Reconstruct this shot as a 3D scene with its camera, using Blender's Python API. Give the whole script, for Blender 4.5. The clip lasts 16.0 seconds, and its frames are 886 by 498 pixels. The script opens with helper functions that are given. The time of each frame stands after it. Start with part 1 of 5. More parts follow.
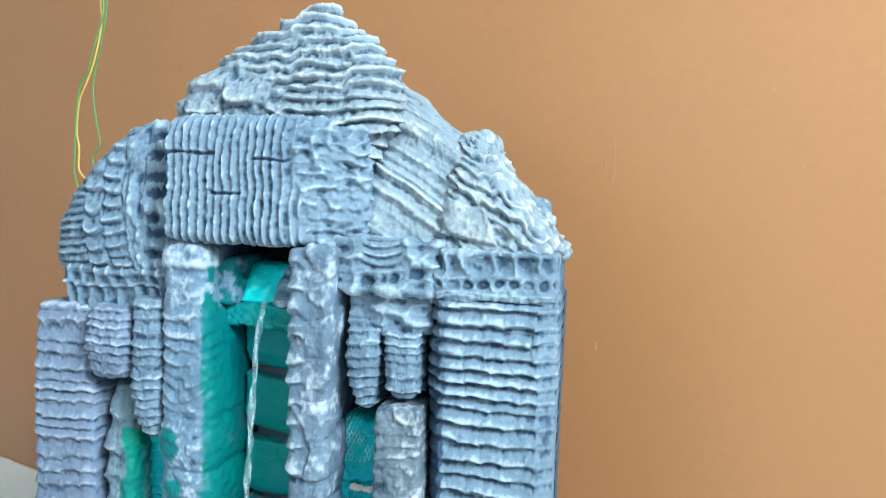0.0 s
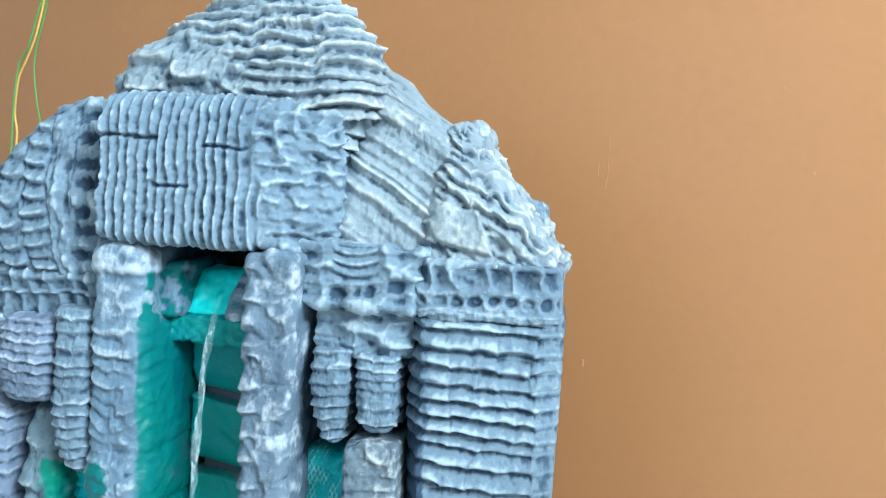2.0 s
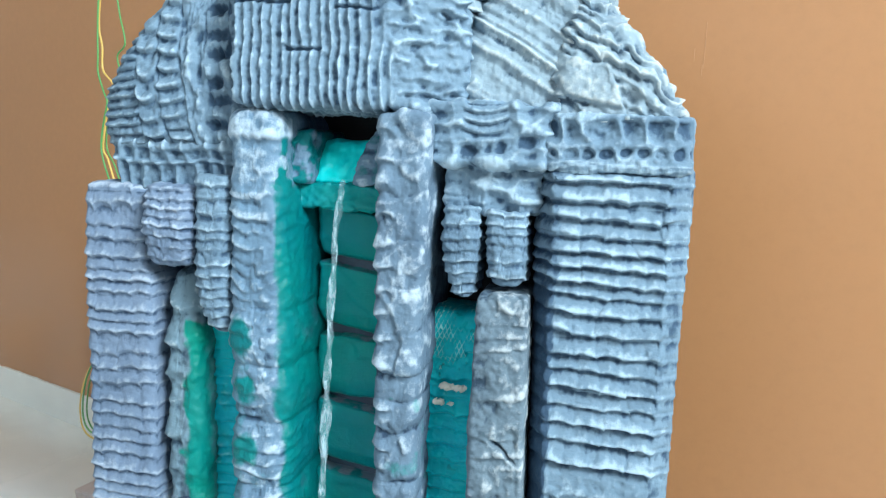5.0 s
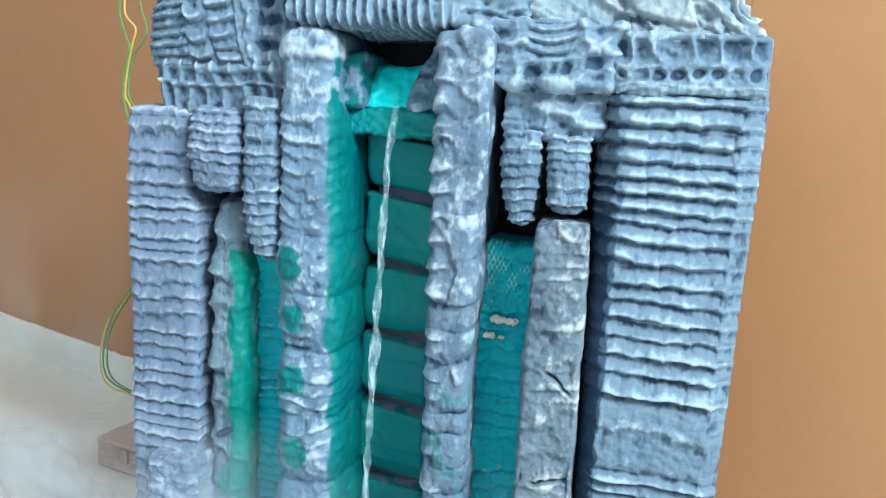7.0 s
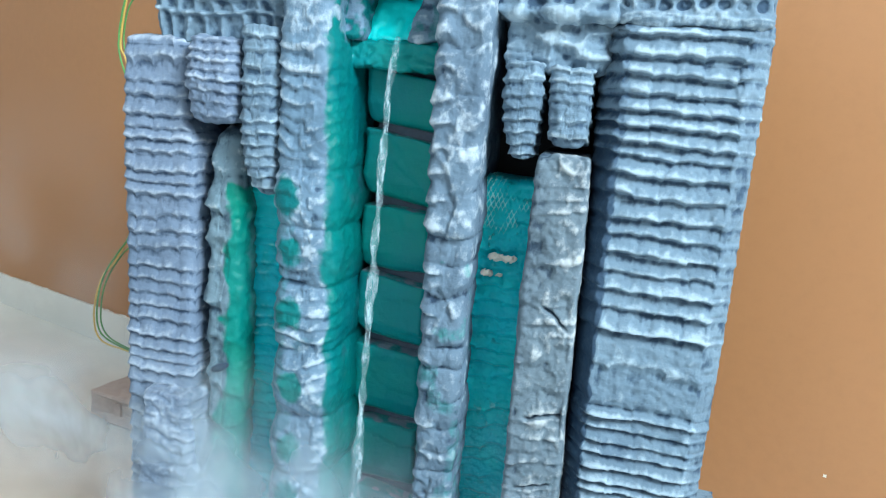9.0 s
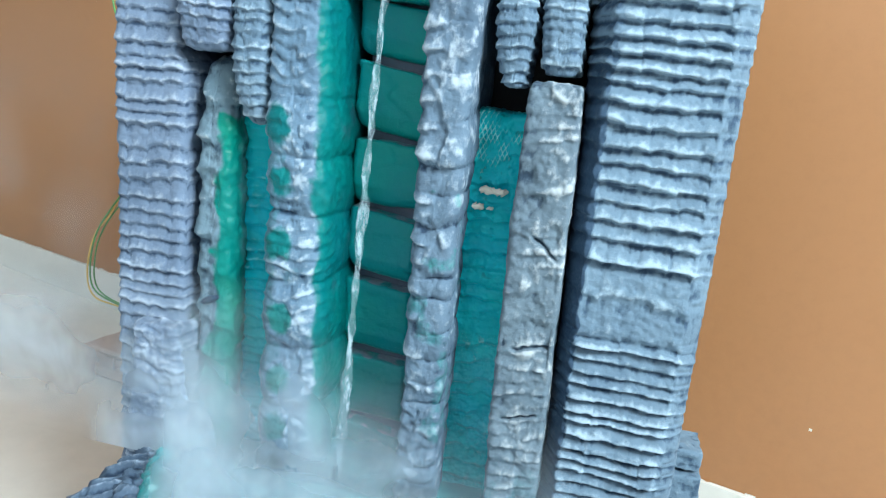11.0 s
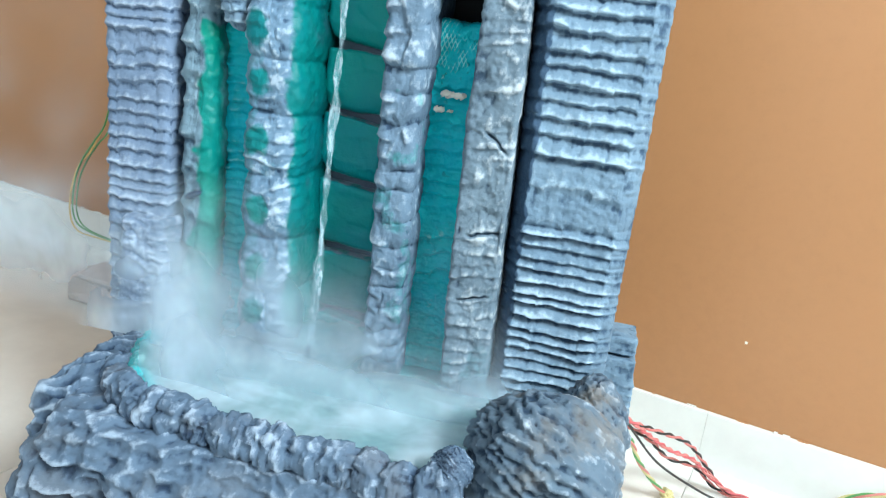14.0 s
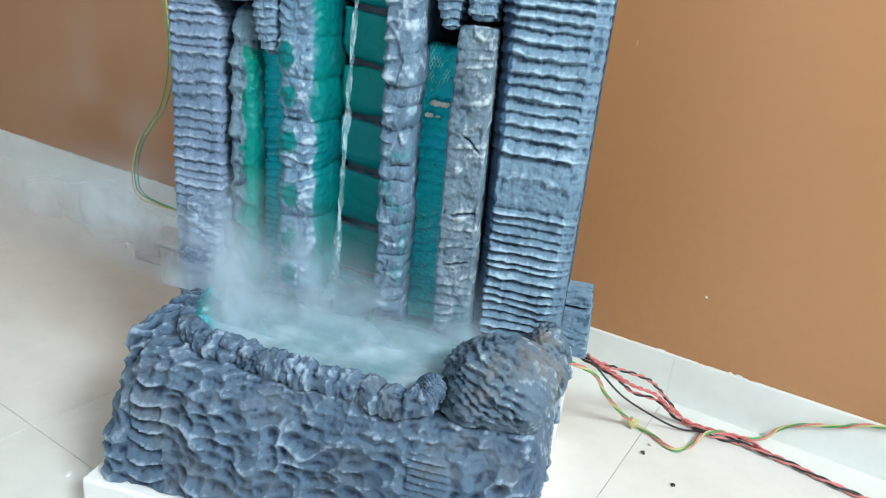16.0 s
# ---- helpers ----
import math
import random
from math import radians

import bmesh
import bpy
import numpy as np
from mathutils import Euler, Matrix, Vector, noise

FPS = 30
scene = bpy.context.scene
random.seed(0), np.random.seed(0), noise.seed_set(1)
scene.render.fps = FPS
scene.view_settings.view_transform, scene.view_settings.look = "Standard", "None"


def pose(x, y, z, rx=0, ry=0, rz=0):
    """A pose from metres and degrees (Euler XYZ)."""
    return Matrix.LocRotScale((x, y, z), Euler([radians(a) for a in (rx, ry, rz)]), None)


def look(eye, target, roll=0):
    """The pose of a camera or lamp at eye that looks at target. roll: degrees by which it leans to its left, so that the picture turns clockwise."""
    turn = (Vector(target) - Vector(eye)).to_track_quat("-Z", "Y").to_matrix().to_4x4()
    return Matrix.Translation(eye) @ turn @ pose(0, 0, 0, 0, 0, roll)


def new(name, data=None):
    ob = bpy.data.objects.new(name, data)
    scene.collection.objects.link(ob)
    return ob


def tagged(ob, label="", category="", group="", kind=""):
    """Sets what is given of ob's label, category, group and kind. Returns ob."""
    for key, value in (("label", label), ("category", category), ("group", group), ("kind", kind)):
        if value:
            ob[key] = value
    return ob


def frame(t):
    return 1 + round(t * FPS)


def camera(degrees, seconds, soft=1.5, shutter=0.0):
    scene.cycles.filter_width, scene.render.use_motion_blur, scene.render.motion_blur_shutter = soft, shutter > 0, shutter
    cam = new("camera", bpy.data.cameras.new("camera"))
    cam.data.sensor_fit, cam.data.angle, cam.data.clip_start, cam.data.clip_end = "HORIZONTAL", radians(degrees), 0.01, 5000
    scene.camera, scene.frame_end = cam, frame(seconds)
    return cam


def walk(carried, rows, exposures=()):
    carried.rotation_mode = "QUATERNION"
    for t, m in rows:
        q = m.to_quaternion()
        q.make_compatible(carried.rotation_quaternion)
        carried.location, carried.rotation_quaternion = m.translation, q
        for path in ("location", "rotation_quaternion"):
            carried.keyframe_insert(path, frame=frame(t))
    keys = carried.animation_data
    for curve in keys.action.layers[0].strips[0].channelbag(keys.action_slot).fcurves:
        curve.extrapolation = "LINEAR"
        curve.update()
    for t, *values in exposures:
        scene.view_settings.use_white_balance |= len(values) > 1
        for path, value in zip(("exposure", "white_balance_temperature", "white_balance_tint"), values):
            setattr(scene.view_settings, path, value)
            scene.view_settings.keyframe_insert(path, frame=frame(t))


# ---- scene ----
cam = camera(65.5, 16.0, soft=1.2)
METRES, EYE, TILT, LEAN, TURN = 0.7, 0.806, -3.0, -1.7, 13.0
ROWS = [
    (0.0, 0.0, 0.0, 0.0, 0.0, -0.0, -0.0),
    (0.5, -0.0204, 0.0999, 0.0142, -1.57, 0.52, -0.47),
    (1.0, -0.0311, 0.1238, 0.0353, -2.67, 0.91, -0.05),
    (1.5, -0.0292, 0.1307, 0.0318, -2.69, 0.64, -0.54),
    (2.0, -0.0231, 0.1329, 0.0119, -2.96, -0.08, -1.35),
    (2.5, -0.0134, 0.135, -0.0255, -3.06, -1.2, -1.32),
    (3.0, -0.0289, 0.134, -0.0391, -2.72, -2.69, 0.21),
    (3.5, -0.0615, 0.1236, -0.0527, -1.22, -3.87, 0.26),
    (4.0, -0.0835, 0.1127, -0.0623, -0.19, -4.38, 0.18),
    (6.5, -0.1753, 0.1218, -0.1275, 0.99, -6.49, -0.97),
    (7.0, -0.184, 0.127, -0.1419, 0.83, -7.24, -1.37),
    (7.5, -0.1849, 0.124, -0.1549, 1.06, -7.69, -1.41),
    (8.0, -0.191, 0.1267, -0.1743, 0.82, -8.17, -2.22),
    (8.5, -0.19, 0.1251, -0.187, 0.56, -8.53, -2.5),
    (11.0, -0.1772, 0.1133, -0.2569, 0.4, -10.44, -3.54),
    (11.5, -0.1735, 0.1076, -0.2844, 0.48, -10.06, -4.97),
    (12.0, -0.1643, 0.1027, -0.3036, -0.94, -10.54, -4.37),
    (12.5, -0.1612, 0.0888, -0.3281, -1.24, -11.78, -4.53),
    (13.0, -0.1612, 0.0652, -0.3421, -0.5, -12.52, -4.97),
    (13.5, -0.1592, 0.0365, -0.3428, -0.46, -12.07, -5.65),
    (14.0, -0.1469, 0.0005, -0.3372, -1.04, -12.7, -4.68),
    (14.5, -0.1255, -0.0585, -0.3241, 0.08, -13.72, -5.37),
    (15.0, -0.1056, -0.114, -0.3054, -2.26, -15.12, -5.03),
    (15.5, -0.0914, -0.1795, -0.2697, 1.07, -15.04, -4.22),
    (16.0, -0.0724, -0.252, -0.2287, 2.06, -16.96, -3.61),
]
walk(cam, [(t, pose(0, 0, EYE, TILT, LEAN, TURN) @ pose(METRES * x, METRES * y, METRES * z, 90 + pitch, roll, yaw)) for t, x, y, z, yaw, pitch, roll in ROWS],
     [(0.0, -0.12), (2.0, -0.18), (4.0, -0.15), (6.5, -0.11), (8.5, -0.13), (11.5, -0.07), (12.5, 0.0), (14.0, 0.0), (15.0, -0.23), (15.5, -0.28), (16.0, -0.43)])

# ---- light ----
# The room's axes: E1 runs along the back wall, E2 away from it; the wall stands 18 degrees askew to the fountain.
ASKEW = radians(-18.0)
E1 = Vector((math.cos(ASKEW), math.sin(ASKEW), 0.0))
E2 = Vector((-math.sin(ASKEW), math.cos(ASKEW), 0.0))
WALL, RIGHT, LEFT, FRONT, CEIL = 1.0, 1.7, -3.2, -2.6, 2.7   # along E2, E1, E1, E2, z


def room(a, b, z):
    """A place in the room's own axes."""
    return E1 * a + E2 * b + Vector((0, 0, z))


world = bpy.data.worlds.new("sky")
scene.world = world
world.use_nodes = True
wt = world.node_tree
sky = wt.nodes.new("ShaderNodeTexSky")
sky.sky_type, sky.sun_disc = "NISHITA", False
sky.sun_elevation, sky.sun_rotation = radians(40), radians(120)
wt.links.new(sky.outputs[0], wt.nodes["Background"].inputs[0])
wt.nodes["Background"].inputs[1].default_value = 0.12


def window_lamp(name, eye, target, w, h, watts, color):
    lamp = bpy.data.lights.new(name, "AREA")
    lamp.shape, lamp.size, lamp.size_y, lamp.energy, lamp.color = "RECTANGLE", w, h, watts, color
    ob = new(name, lamp)
    ob.matrix_world = look(eye, target)
    return ob


# daylight in the window of the wall to the right, and in the one behind the camera
window_lamp("window_light", room(RIGHT - 0.02, -0.25, 2.12), room(0, -0.25, 1.75), 0.9, 0.7, 160, (0.82, 0.94, 1.0))
window_lamp("window_light", room(-0.6, FRONT + 0.02, 1.7), room(-0.6, 0, 1.7), 1.3, 1.1, 14, (0.84, 0.93, 1.0))

# ---- materials ----


class Nodes:
    """A short way to write a material's nodes."""

    def __init__(self, name):
        self.mat = bpy.data.materials.new(name)
        self.mat.use_nodes = True
        self.tree = self.mat.node_tree
        self.bsdf = self.tree.nodes["Principled BSDF"]
        self.coord = self.tree.nodes.new("ShaderNodeTexCoord").outputs["Object"]

    def put(self, socket, value):
        if isinstance(value, bpy.types.NodeSocket):
            self.tree.links.new(value, socket)
        else:
            socket.default_value = value

    def noise(self, scale, detail=4.0, rough=0.6, squash=(1, 1, 1), distort=0.0):
        n = self.tree.nodes.new("ShaderNodeTexNoise")
        m = self.tree.nodes.new("ShaderNodeMapping")
        m.inputs["Scale"].default_value = squash
        self.tree.links.new(self.coord, m.inputs[0])
        self.tree.links.new(m.outputs[0], n.inputs["Vector"])
        n.inputs["Scale"].default_value, n.inputs["Detail"].default_value = scale, detail
        n.inputs["Roughness"].default_value, n.inputs["Distortion"].default_value = rough, distort
        return n.outputs["Fac"]

    def attr(self, name):
        n = self.tree.nodes.new("ShaderNodeAttribute")
        n.attribute_name = name
        return n.outputs["Fac"]

    def math(self, op, a, b=0.0, c=0.0):
        n = self.tree.nodes.new("ShaderNodeMath")
        n.operation = op
        for socket, value in zip(n.inputs, (a, b, c)):
            self.put(socket, value)
        return n.outputs[0]

    def ramp(self, fac, lo, hi, out_lo=0.0, out_hi=1.0):
        n = self.tree.nodes.new("ShaderNodeMapRange")
        n.interpolation_type = "SMOOTHSTEP"
        for k, value in enumerate((fac, lo, hi, out_lo, out_hi)):
            self.put(n.inputs[k], value)
        return n.outputs[0]

    def mix(self, fac, a, b):
        n = self.tree.nodes.new("ShaderNodeMix")
        n.data_type = "RGBA"
        self.put(n.inputs[0], fac)
        for socket, value in ((n.inputs[6], a), (n.inputs[7], b)):
            self.put(socket, (*value, 1) if isinstance(value, tuple) else value)
        return n.outputs[2]

    def bump(self, height, strength, distance):
        n = self.tree.nodes.new("ShaderNodeBump")
        n.inputs["Strength"].default_value, n.inputs["Distance"].default_value = strength, distance
        self.tree.links.new(height, n.inputs["Height"])
        self.tree.links.new(n.outputs[0], self.bsdf.inputs["Normal"])

    def done(self, color, rough, metal=0.0):
        self.put(self.bsdf.inputs["Base Color"], (*color, 1) if isinstance(color, tuple) else color)
        self.put(self.bsdf.inputs["Roughness"], rough)
        self.bsdf.inputs["Metallic"].default_value = metal
        return self.mat


def stone_paint(name, low, mid, high, brush=1.0, teal=(0.0, 0.27, 0.22), gloss=0.5, dust=0.0):
    """Slate-blue paint, dry-brushed paler on the crests of the carving, with the shade of its hollows painted in
    darker; teal where the attribute says so.
    """
    n = Nodes(name)
    patch = n.noise(9.0, 5, 0.65)
    grain = n.noise(160.0, 5, 0.7)
    fine = n.noise(420.0, 4, 0.7)
    speck = n.noise(250.0, 6, 0.75, (1, 1, 0.7), 0.3)
    base = n.mix(n.ramp(patch, 0.25, 0.6, 0.25, 1.0), low, mid)
    crest = n.attr("crest")
    touch = n.math("ADD", crest, n.math("ADD", n.math("MULTIPLY", n.math("SUBTRACT", grain, 0.5), 0.25), n.math("MULTIPLY", n.math("SUBTRACT", speck, 0.5), 0.55)))
    broad = n.math("ADD", touch, n.math("MULTIPLY", n.math("SUBTRACT", patch, 0.5), 0.16))
    # where crest is low the colour drops below low: painted shade of the grooves
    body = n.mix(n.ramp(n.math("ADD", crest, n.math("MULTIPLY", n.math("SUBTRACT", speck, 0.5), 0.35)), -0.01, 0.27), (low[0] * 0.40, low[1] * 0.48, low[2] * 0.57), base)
    body = n.mix(n.ramp(broad, 0.40, 0.77, 0.0, brush), body, high)
    if dust:
        body = n.mix(n.ramp(n.noise(13.0, 5, 0.6, (1, 1, 1), 0.3), 0.48, 0.68, 0.0, dust), body, (0.20, 0.185, 0.16))
    wash = n.attr("teal")
    wet = n.ramp(n.math("ADD", wash, n.math("MULTIPLY", n.math("SUBTRACT", grain, 0.5), 0.5)), 0.3, 0.7)
    tint = n.mix(n.ramp(patch, 0.35, 0.65), teal, (teal[0], teal[1] * 0.88, teal[2] * 1.05))
    color = n.mix(n.math("MULTIPLY", wet, 0.985), body, tint)
    pit = n.ramp(n.math("ABSOLUTE", n.math("SUBTRACT", n.noise(75.0, 4, 0.65, (1, 1, 1.5), 0.4), 0.5)), 0.0, 0.09)
    n.bump(n.math("ADD", n.math("ADD", grain, n.math("MULTIPLY", fine, 0.5)), n.math("ADD", n.math("MULTIPLY", pit, 0.25), n.math("MULTIPLY", speck, 0.6))), 0.32, 0.002)
    n.bsdf.inputs["Specular IOR Level"].default_value = 0.18 if gloss > 0.1 else 0.45
    return n.done(color, n.ramp(wet, 0, 1, gloss + 0.25, 0.3))


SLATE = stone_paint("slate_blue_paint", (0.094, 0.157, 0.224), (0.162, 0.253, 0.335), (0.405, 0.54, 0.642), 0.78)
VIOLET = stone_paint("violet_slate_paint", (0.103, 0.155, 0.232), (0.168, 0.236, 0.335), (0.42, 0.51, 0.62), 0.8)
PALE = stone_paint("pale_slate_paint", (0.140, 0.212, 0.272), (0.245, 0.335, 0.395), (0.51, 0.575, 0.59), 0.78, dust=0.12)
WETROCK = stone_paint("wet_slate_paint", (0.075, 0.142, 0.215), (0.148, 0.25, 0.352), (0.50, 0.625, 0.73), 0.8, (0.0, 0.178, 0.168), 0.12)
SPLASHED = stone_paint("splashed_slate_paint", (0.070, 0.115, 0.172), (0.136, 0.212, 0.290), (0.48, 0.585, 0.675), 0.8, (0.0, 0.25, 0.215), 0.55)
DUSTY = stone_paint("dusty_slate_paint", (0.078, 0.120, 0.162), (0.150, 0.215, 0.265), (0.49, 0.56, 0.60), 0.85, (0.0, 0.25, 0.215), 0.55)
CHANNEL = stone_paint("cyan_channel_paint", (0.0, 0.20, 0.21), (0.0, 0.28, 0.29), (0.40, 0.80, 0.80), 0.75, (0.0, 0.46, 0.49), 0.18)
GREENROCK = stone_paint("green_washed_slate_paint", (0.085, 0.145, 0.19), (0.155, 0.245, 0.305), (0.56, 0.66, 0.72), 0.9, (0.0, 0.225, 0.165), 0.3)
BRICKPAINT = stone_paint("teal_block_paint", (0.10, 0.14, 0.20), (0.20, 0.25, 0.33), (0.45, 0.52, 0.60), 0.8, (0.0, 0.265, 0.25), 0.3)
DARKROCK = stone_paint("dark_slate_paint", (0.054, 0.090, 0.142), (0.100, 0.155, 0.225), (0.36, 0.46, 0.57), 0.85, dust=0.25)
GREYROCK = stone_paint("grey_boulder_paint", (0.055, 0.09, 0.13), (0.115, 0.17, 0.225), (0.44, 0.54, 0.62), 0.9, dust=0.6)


def plain(name, color, rough, vary=0.12, scale=30.0, relief=0.15, dist=0.001, big=3.0):
    n = Nodes(name)
    grain, patch = n.noise(scale, 5, 0.65), n.noise(big, 4, 0.6)
    shift = n.math("ADD", n.math("MULTIPLY", grain, 0.5), n.math("MULTIPLY", patch, 0.5))
    tint = n.mix(n.ramp(shift, 0.35, 0.65), tuple(c * (1 - vary) for c in color), tuple(min(1, c * (1 + vary)) for c in color))
    n.bump(grain, relief, dist)
    return n.done(tint, rough)


WALLPAINT = plain("brown_wall_paint", (0.44, 0.213, 0.092), 0.42, 0.035, 60.0, 0.12, 0.001, 1.1)
WHITEWALL = plain("grey_wall_paint", (0.44, 0.46, 0.47), 0.7, 0.03)
CEILPAINT = plain("ceiling_paint", (0.62, 0.63, 0.63), 0.8, 0.02)
TILE = plain("pale_floor_tile", (0.78, 0.78, 0.73), 0.22, 0.05, 14.0, 0.04, 0.0005, 2.0)
SKIRT = plain("skirting_tile", (0.80, 0.82, 0.78), 0.25, 0.04, 18.0, 0.05)
GROUT = plain("grout", (0.72, 0.71, 0.67), 0.9, 0.1, 80.0)
FOAM = plain("white_foam", (0.86, 0.86, 0.84), 0.75, 0.03, 160.0, 0.35, 0.0012)
BLACK = plain("gap_shade_black", (0.012, 0.014, 0.02), 0.7, 0.2)
CYAN = plain("cyan_spout_paint", (0.0, 0.82, 0.82), 0.3, 0.12, 40.0, 0.3, 0.001, 22.0)
SEAM = plain("dark_joint_paint", (0.10, 0.13, 0.19), 0.6, 0.2, 60.0, 0.5, 0.002)
CLAY = plain("dusty_pink_clay", (0.50, 0.40, 0.35), 0.85, 0.14, 90.0, 0.4, 0.001)
CHALK = plain("bare_white_foam_chip", (0.72, 0.70, 0.62), 0.7, 0.15, 120.0)
SCUFF = plain("scuffed_wall_paint", (0.52, 0.28, 0.14), 0.7, 0.1, 90.0)
RED = plain("red_cable_sheath", (0.62, 0.13, 0.14), 0.4, 0.1)
PINK = plain("faded_red_cable_sheath", (0.66, 0.22, 0.20), 0.4, 0.1)
DARK = plain("black_cable_sheath", (0.03, 0.03, 0.03), 0.4, 0.1)
GREEN = plain("green_cable_sheath", (0.10, 0.33, 0.10), 0.4, 0.1)
STRAW = plain("pale_yellow_cable_sheath", (0.62, 0.55, 0.27), 0.45, 0.1)
YELLOW = plain("yellow_cable_sheath", (0.74, 0.52, 0.14), 0.4, 0.08)

# ---- mesh tools ----


def hashed(ix, iy, iz, seed):
    h = (ix.astype(np.int64) * 374761393 + iy.astype(np.int64) * 668265263 + iz.astype(np.int64) * 2147483647 + seed * 974634533) & 0xFFFFFFFF
    h = ((h ^ (h >> 13)) * 1274126177) & 0xFFFFFFFF
    h = ((h ^ (h >> 16)) * 2246822519) & 0xFFFFFFFF
    return ((h ^ (h >> 15)) & 0xFFFFFF) / float(0xFFFFFF)


def bumps(x, y, z, size, seed=0, octaves=3):
    """Smooth noise from about -1 to 1 over lumps of that size in metres."""
    out, amp = 0.0, 1.0
    for o in range(octaves):
        px, py, pz = x / size * 2 ** o, y / size * 2 ** o, z / size * 2 ** o
        ix, iy, iz = np.floor(px), np.floor(py), np.floor(pz)
        fx, fy, fz = px - ix, py - iy, pz - iz
        fx, fy, fz = (f * f * (3 - 2 * f) for f in (fx, fy, fz))
        v = 0.0
        for dx in (0, 1):
            for dy in (0, 1):
                for dz in (0, 1):
                    w = (fx if dx else 1 - fx) * (fy if dy else 1 - fy) * (fz if dz else 1 - fz)
                    v = v + w * hashed(ix + dx, iy + dy, iz + dz, seed + o)
        out, amp = out + amp * (2 * v - 1), amp * 0.5
    return out


def scales(s, z, w, h, seed=0, curve=0.45):
    """Gouge marks stacked in uneven columns w wide: each mark swells downwards and breaks off at a curved lip; 0 to 1."""
    a = s / w
    k = np.floor(a)
    u = a - k - 0.5
    o = k * 0
    p = -z / h * (0.75 + 0.5 * hashed(k, o + 1, o, seed)) + hashed(k, o, o, seed) + curve * 4 * u * u * (0.4 + hashed(k, o + 2, o, seed))
    j = np.floor(p)
    f = p - j
    tall = 0.45 + 0.55 * hashed(k, j, o + 3, seed)
    v = np.where(f < 0.8, (f / 0.8) ** 1.6, 1 - (np.maximum(f - 0.8, 0) / 0.2) ** 0.8) * tall
    return v * (1 - (np.abs(u) * 2) ** 5) + 0.12 * (np.abs(u) * 2) ** 5


def facets(s, z, w, h, seed=0):
    """Chiselled flats: every cell a plane of its own height and slope, with crisp breaks; about -1 to 1."""
    a, b = s / w, z / h
    ia, ib = np.floor(a), np.floor(b)
    best = np.full(a.shape, 9.0)
    out = np.zeros(a.shape)
    for da in (-1, 0, 1):
        for db in (-1, 0, 1):
            ca, cb = ia + da, ib + db
            o = ca * 0
            dx = a - ca - 0.1 - 0.8 * hashed(ca, cb, o, seed)
            dy = b - cb - 0.1 - 0.8 * hashed(ca, cb, o + 1, seed)
            d = np.hypot(dx, dy)
            v = (hashed(ca, cb, o + 2, seed) - 0.5) * 0.9 + dx * (hashed(ca, cb, o + 3, seed) - 0.5) * 1.6 - dy * (0.2 + 0.9 * hashed(ca, cb, o + 4, seed))
            out = np.where(d < best, v, out)
            best = np.minimum(best, d)
    return np.clip(out, -1, 1)


def veins(x, y, z, size, seed=0):
    """Thin crooked crests; 0 to 1."""
    return np.clip(1 - np.abs(bumps(x, y, z, size, seed, 3)) * 3.2, 0, 1) ** 1.5


def beads(c, pitch, seed=0):
    """Rounded swellings with narrow pinches between; 0 to 1."""
    p = c / pitch
    k = np.floor(p)
    f = p - k
    return np.sqrt(np.clip(1 - (2 * f - 1) ** 2, 0, 1)) * (0.6 + 0.4 * hashed(k, k * 0, k * 0, seed + 3))


def bowls(s, z, w, h, seed=0):
    """Round hollows side by side; 0 at their middle, 1 on the ridges."""
    a, b = s / w, z / h
    ia, ib = np.floor(a), np.floor(b)
    f1 = np.full(a.shape, 9.0)
    for da in (-1, 0, 1):
        for db in (-1, 0, 1):
            ca, cb = ia + da, ib + db
            o = ca * 0
            f1 = np.minimum(f1, np.hypot(a - ca - 0.1 - 0.8 * hashed(ca, cb, o, seed), b - cb - 0.1 - 0.8 * hashed(ca, cb, o + 1, seed)))
    return np.clip(f1 * 1.45, 0, 1) ** 1.5


def ribs(c, pitch, sharp=1.5, seed=0):
    """Layered ribs across the coordinate c: each swells along c and breaks off sharply; 0 to 1."""
    p = c / pitch
    k = np.floor(p)
    f = p - k
    tall = 0.55 + 0.45 * hashed(k, k * 0, k * 0, seed + 5)
    return np.where(f < 0.78, (f / 0.78) ** sharp, 1 - (np.maximum(f - 0.78, 0) / 0.22) ** 0.8) * tall


def flutes(c, pitch, seed=0):
    """Rounded grooves with narrow crests; 0 to 1."""
    p = c / pitch
    k = np.floor(p)
    f = p - k
    return (2 * f - 1) ** 2 * (0.65 + 0.35 * hashed(k, k * 0, k * 0, seed + 9))


def mesh_object(name, verts, faces, mat, smooth=True):
    me = bpy.data.meshes.new(name)
    me.from_pydata(verts, [], faces)
    me.materials.append(mat)
    if smooth:
        me.polygons.foreach_set("use_smooth", np.ones(len(me.polygons), dtype=bool))
    me.update()
    return new(name, me)


def store(ob, key, values):
    a = ob.data.attributes.new(key, "FLOAT", "POINT")
    a.data.foreach_set("value", np.ascontiguousarray(values, dtype=np.float32).ravel())


def smooth(a, lo, hi):
    t = np.clip((a - lo) / (hi - lo), 0, 1)
    return t * t * (3 - 2 * t)


def blurred(a, n):
    """A grid averaged over 2n + 1 cells both ways; it closes on itself along the second axis."""
    if n < 1:
        return a
    p = np.concatenate([np.repeat(a[:1], n + 1, 0), a, np.repeat(a[-1:], n, 0)], 0).cumsum(0)
    a = (p[2 * n + 1:] - p[:-2 * n - 1]) / (2 * n + 1)
    n = min(n, a.shape[1] // 2 - 1)
    p = np.concatenate([a[:, -n - 1:], a, a[:, :n]], 1).cumsum(1)
    return (p[:, 2 * n + 1:] - p[:, :-2 * n - 1]) / (2 * n + 1)


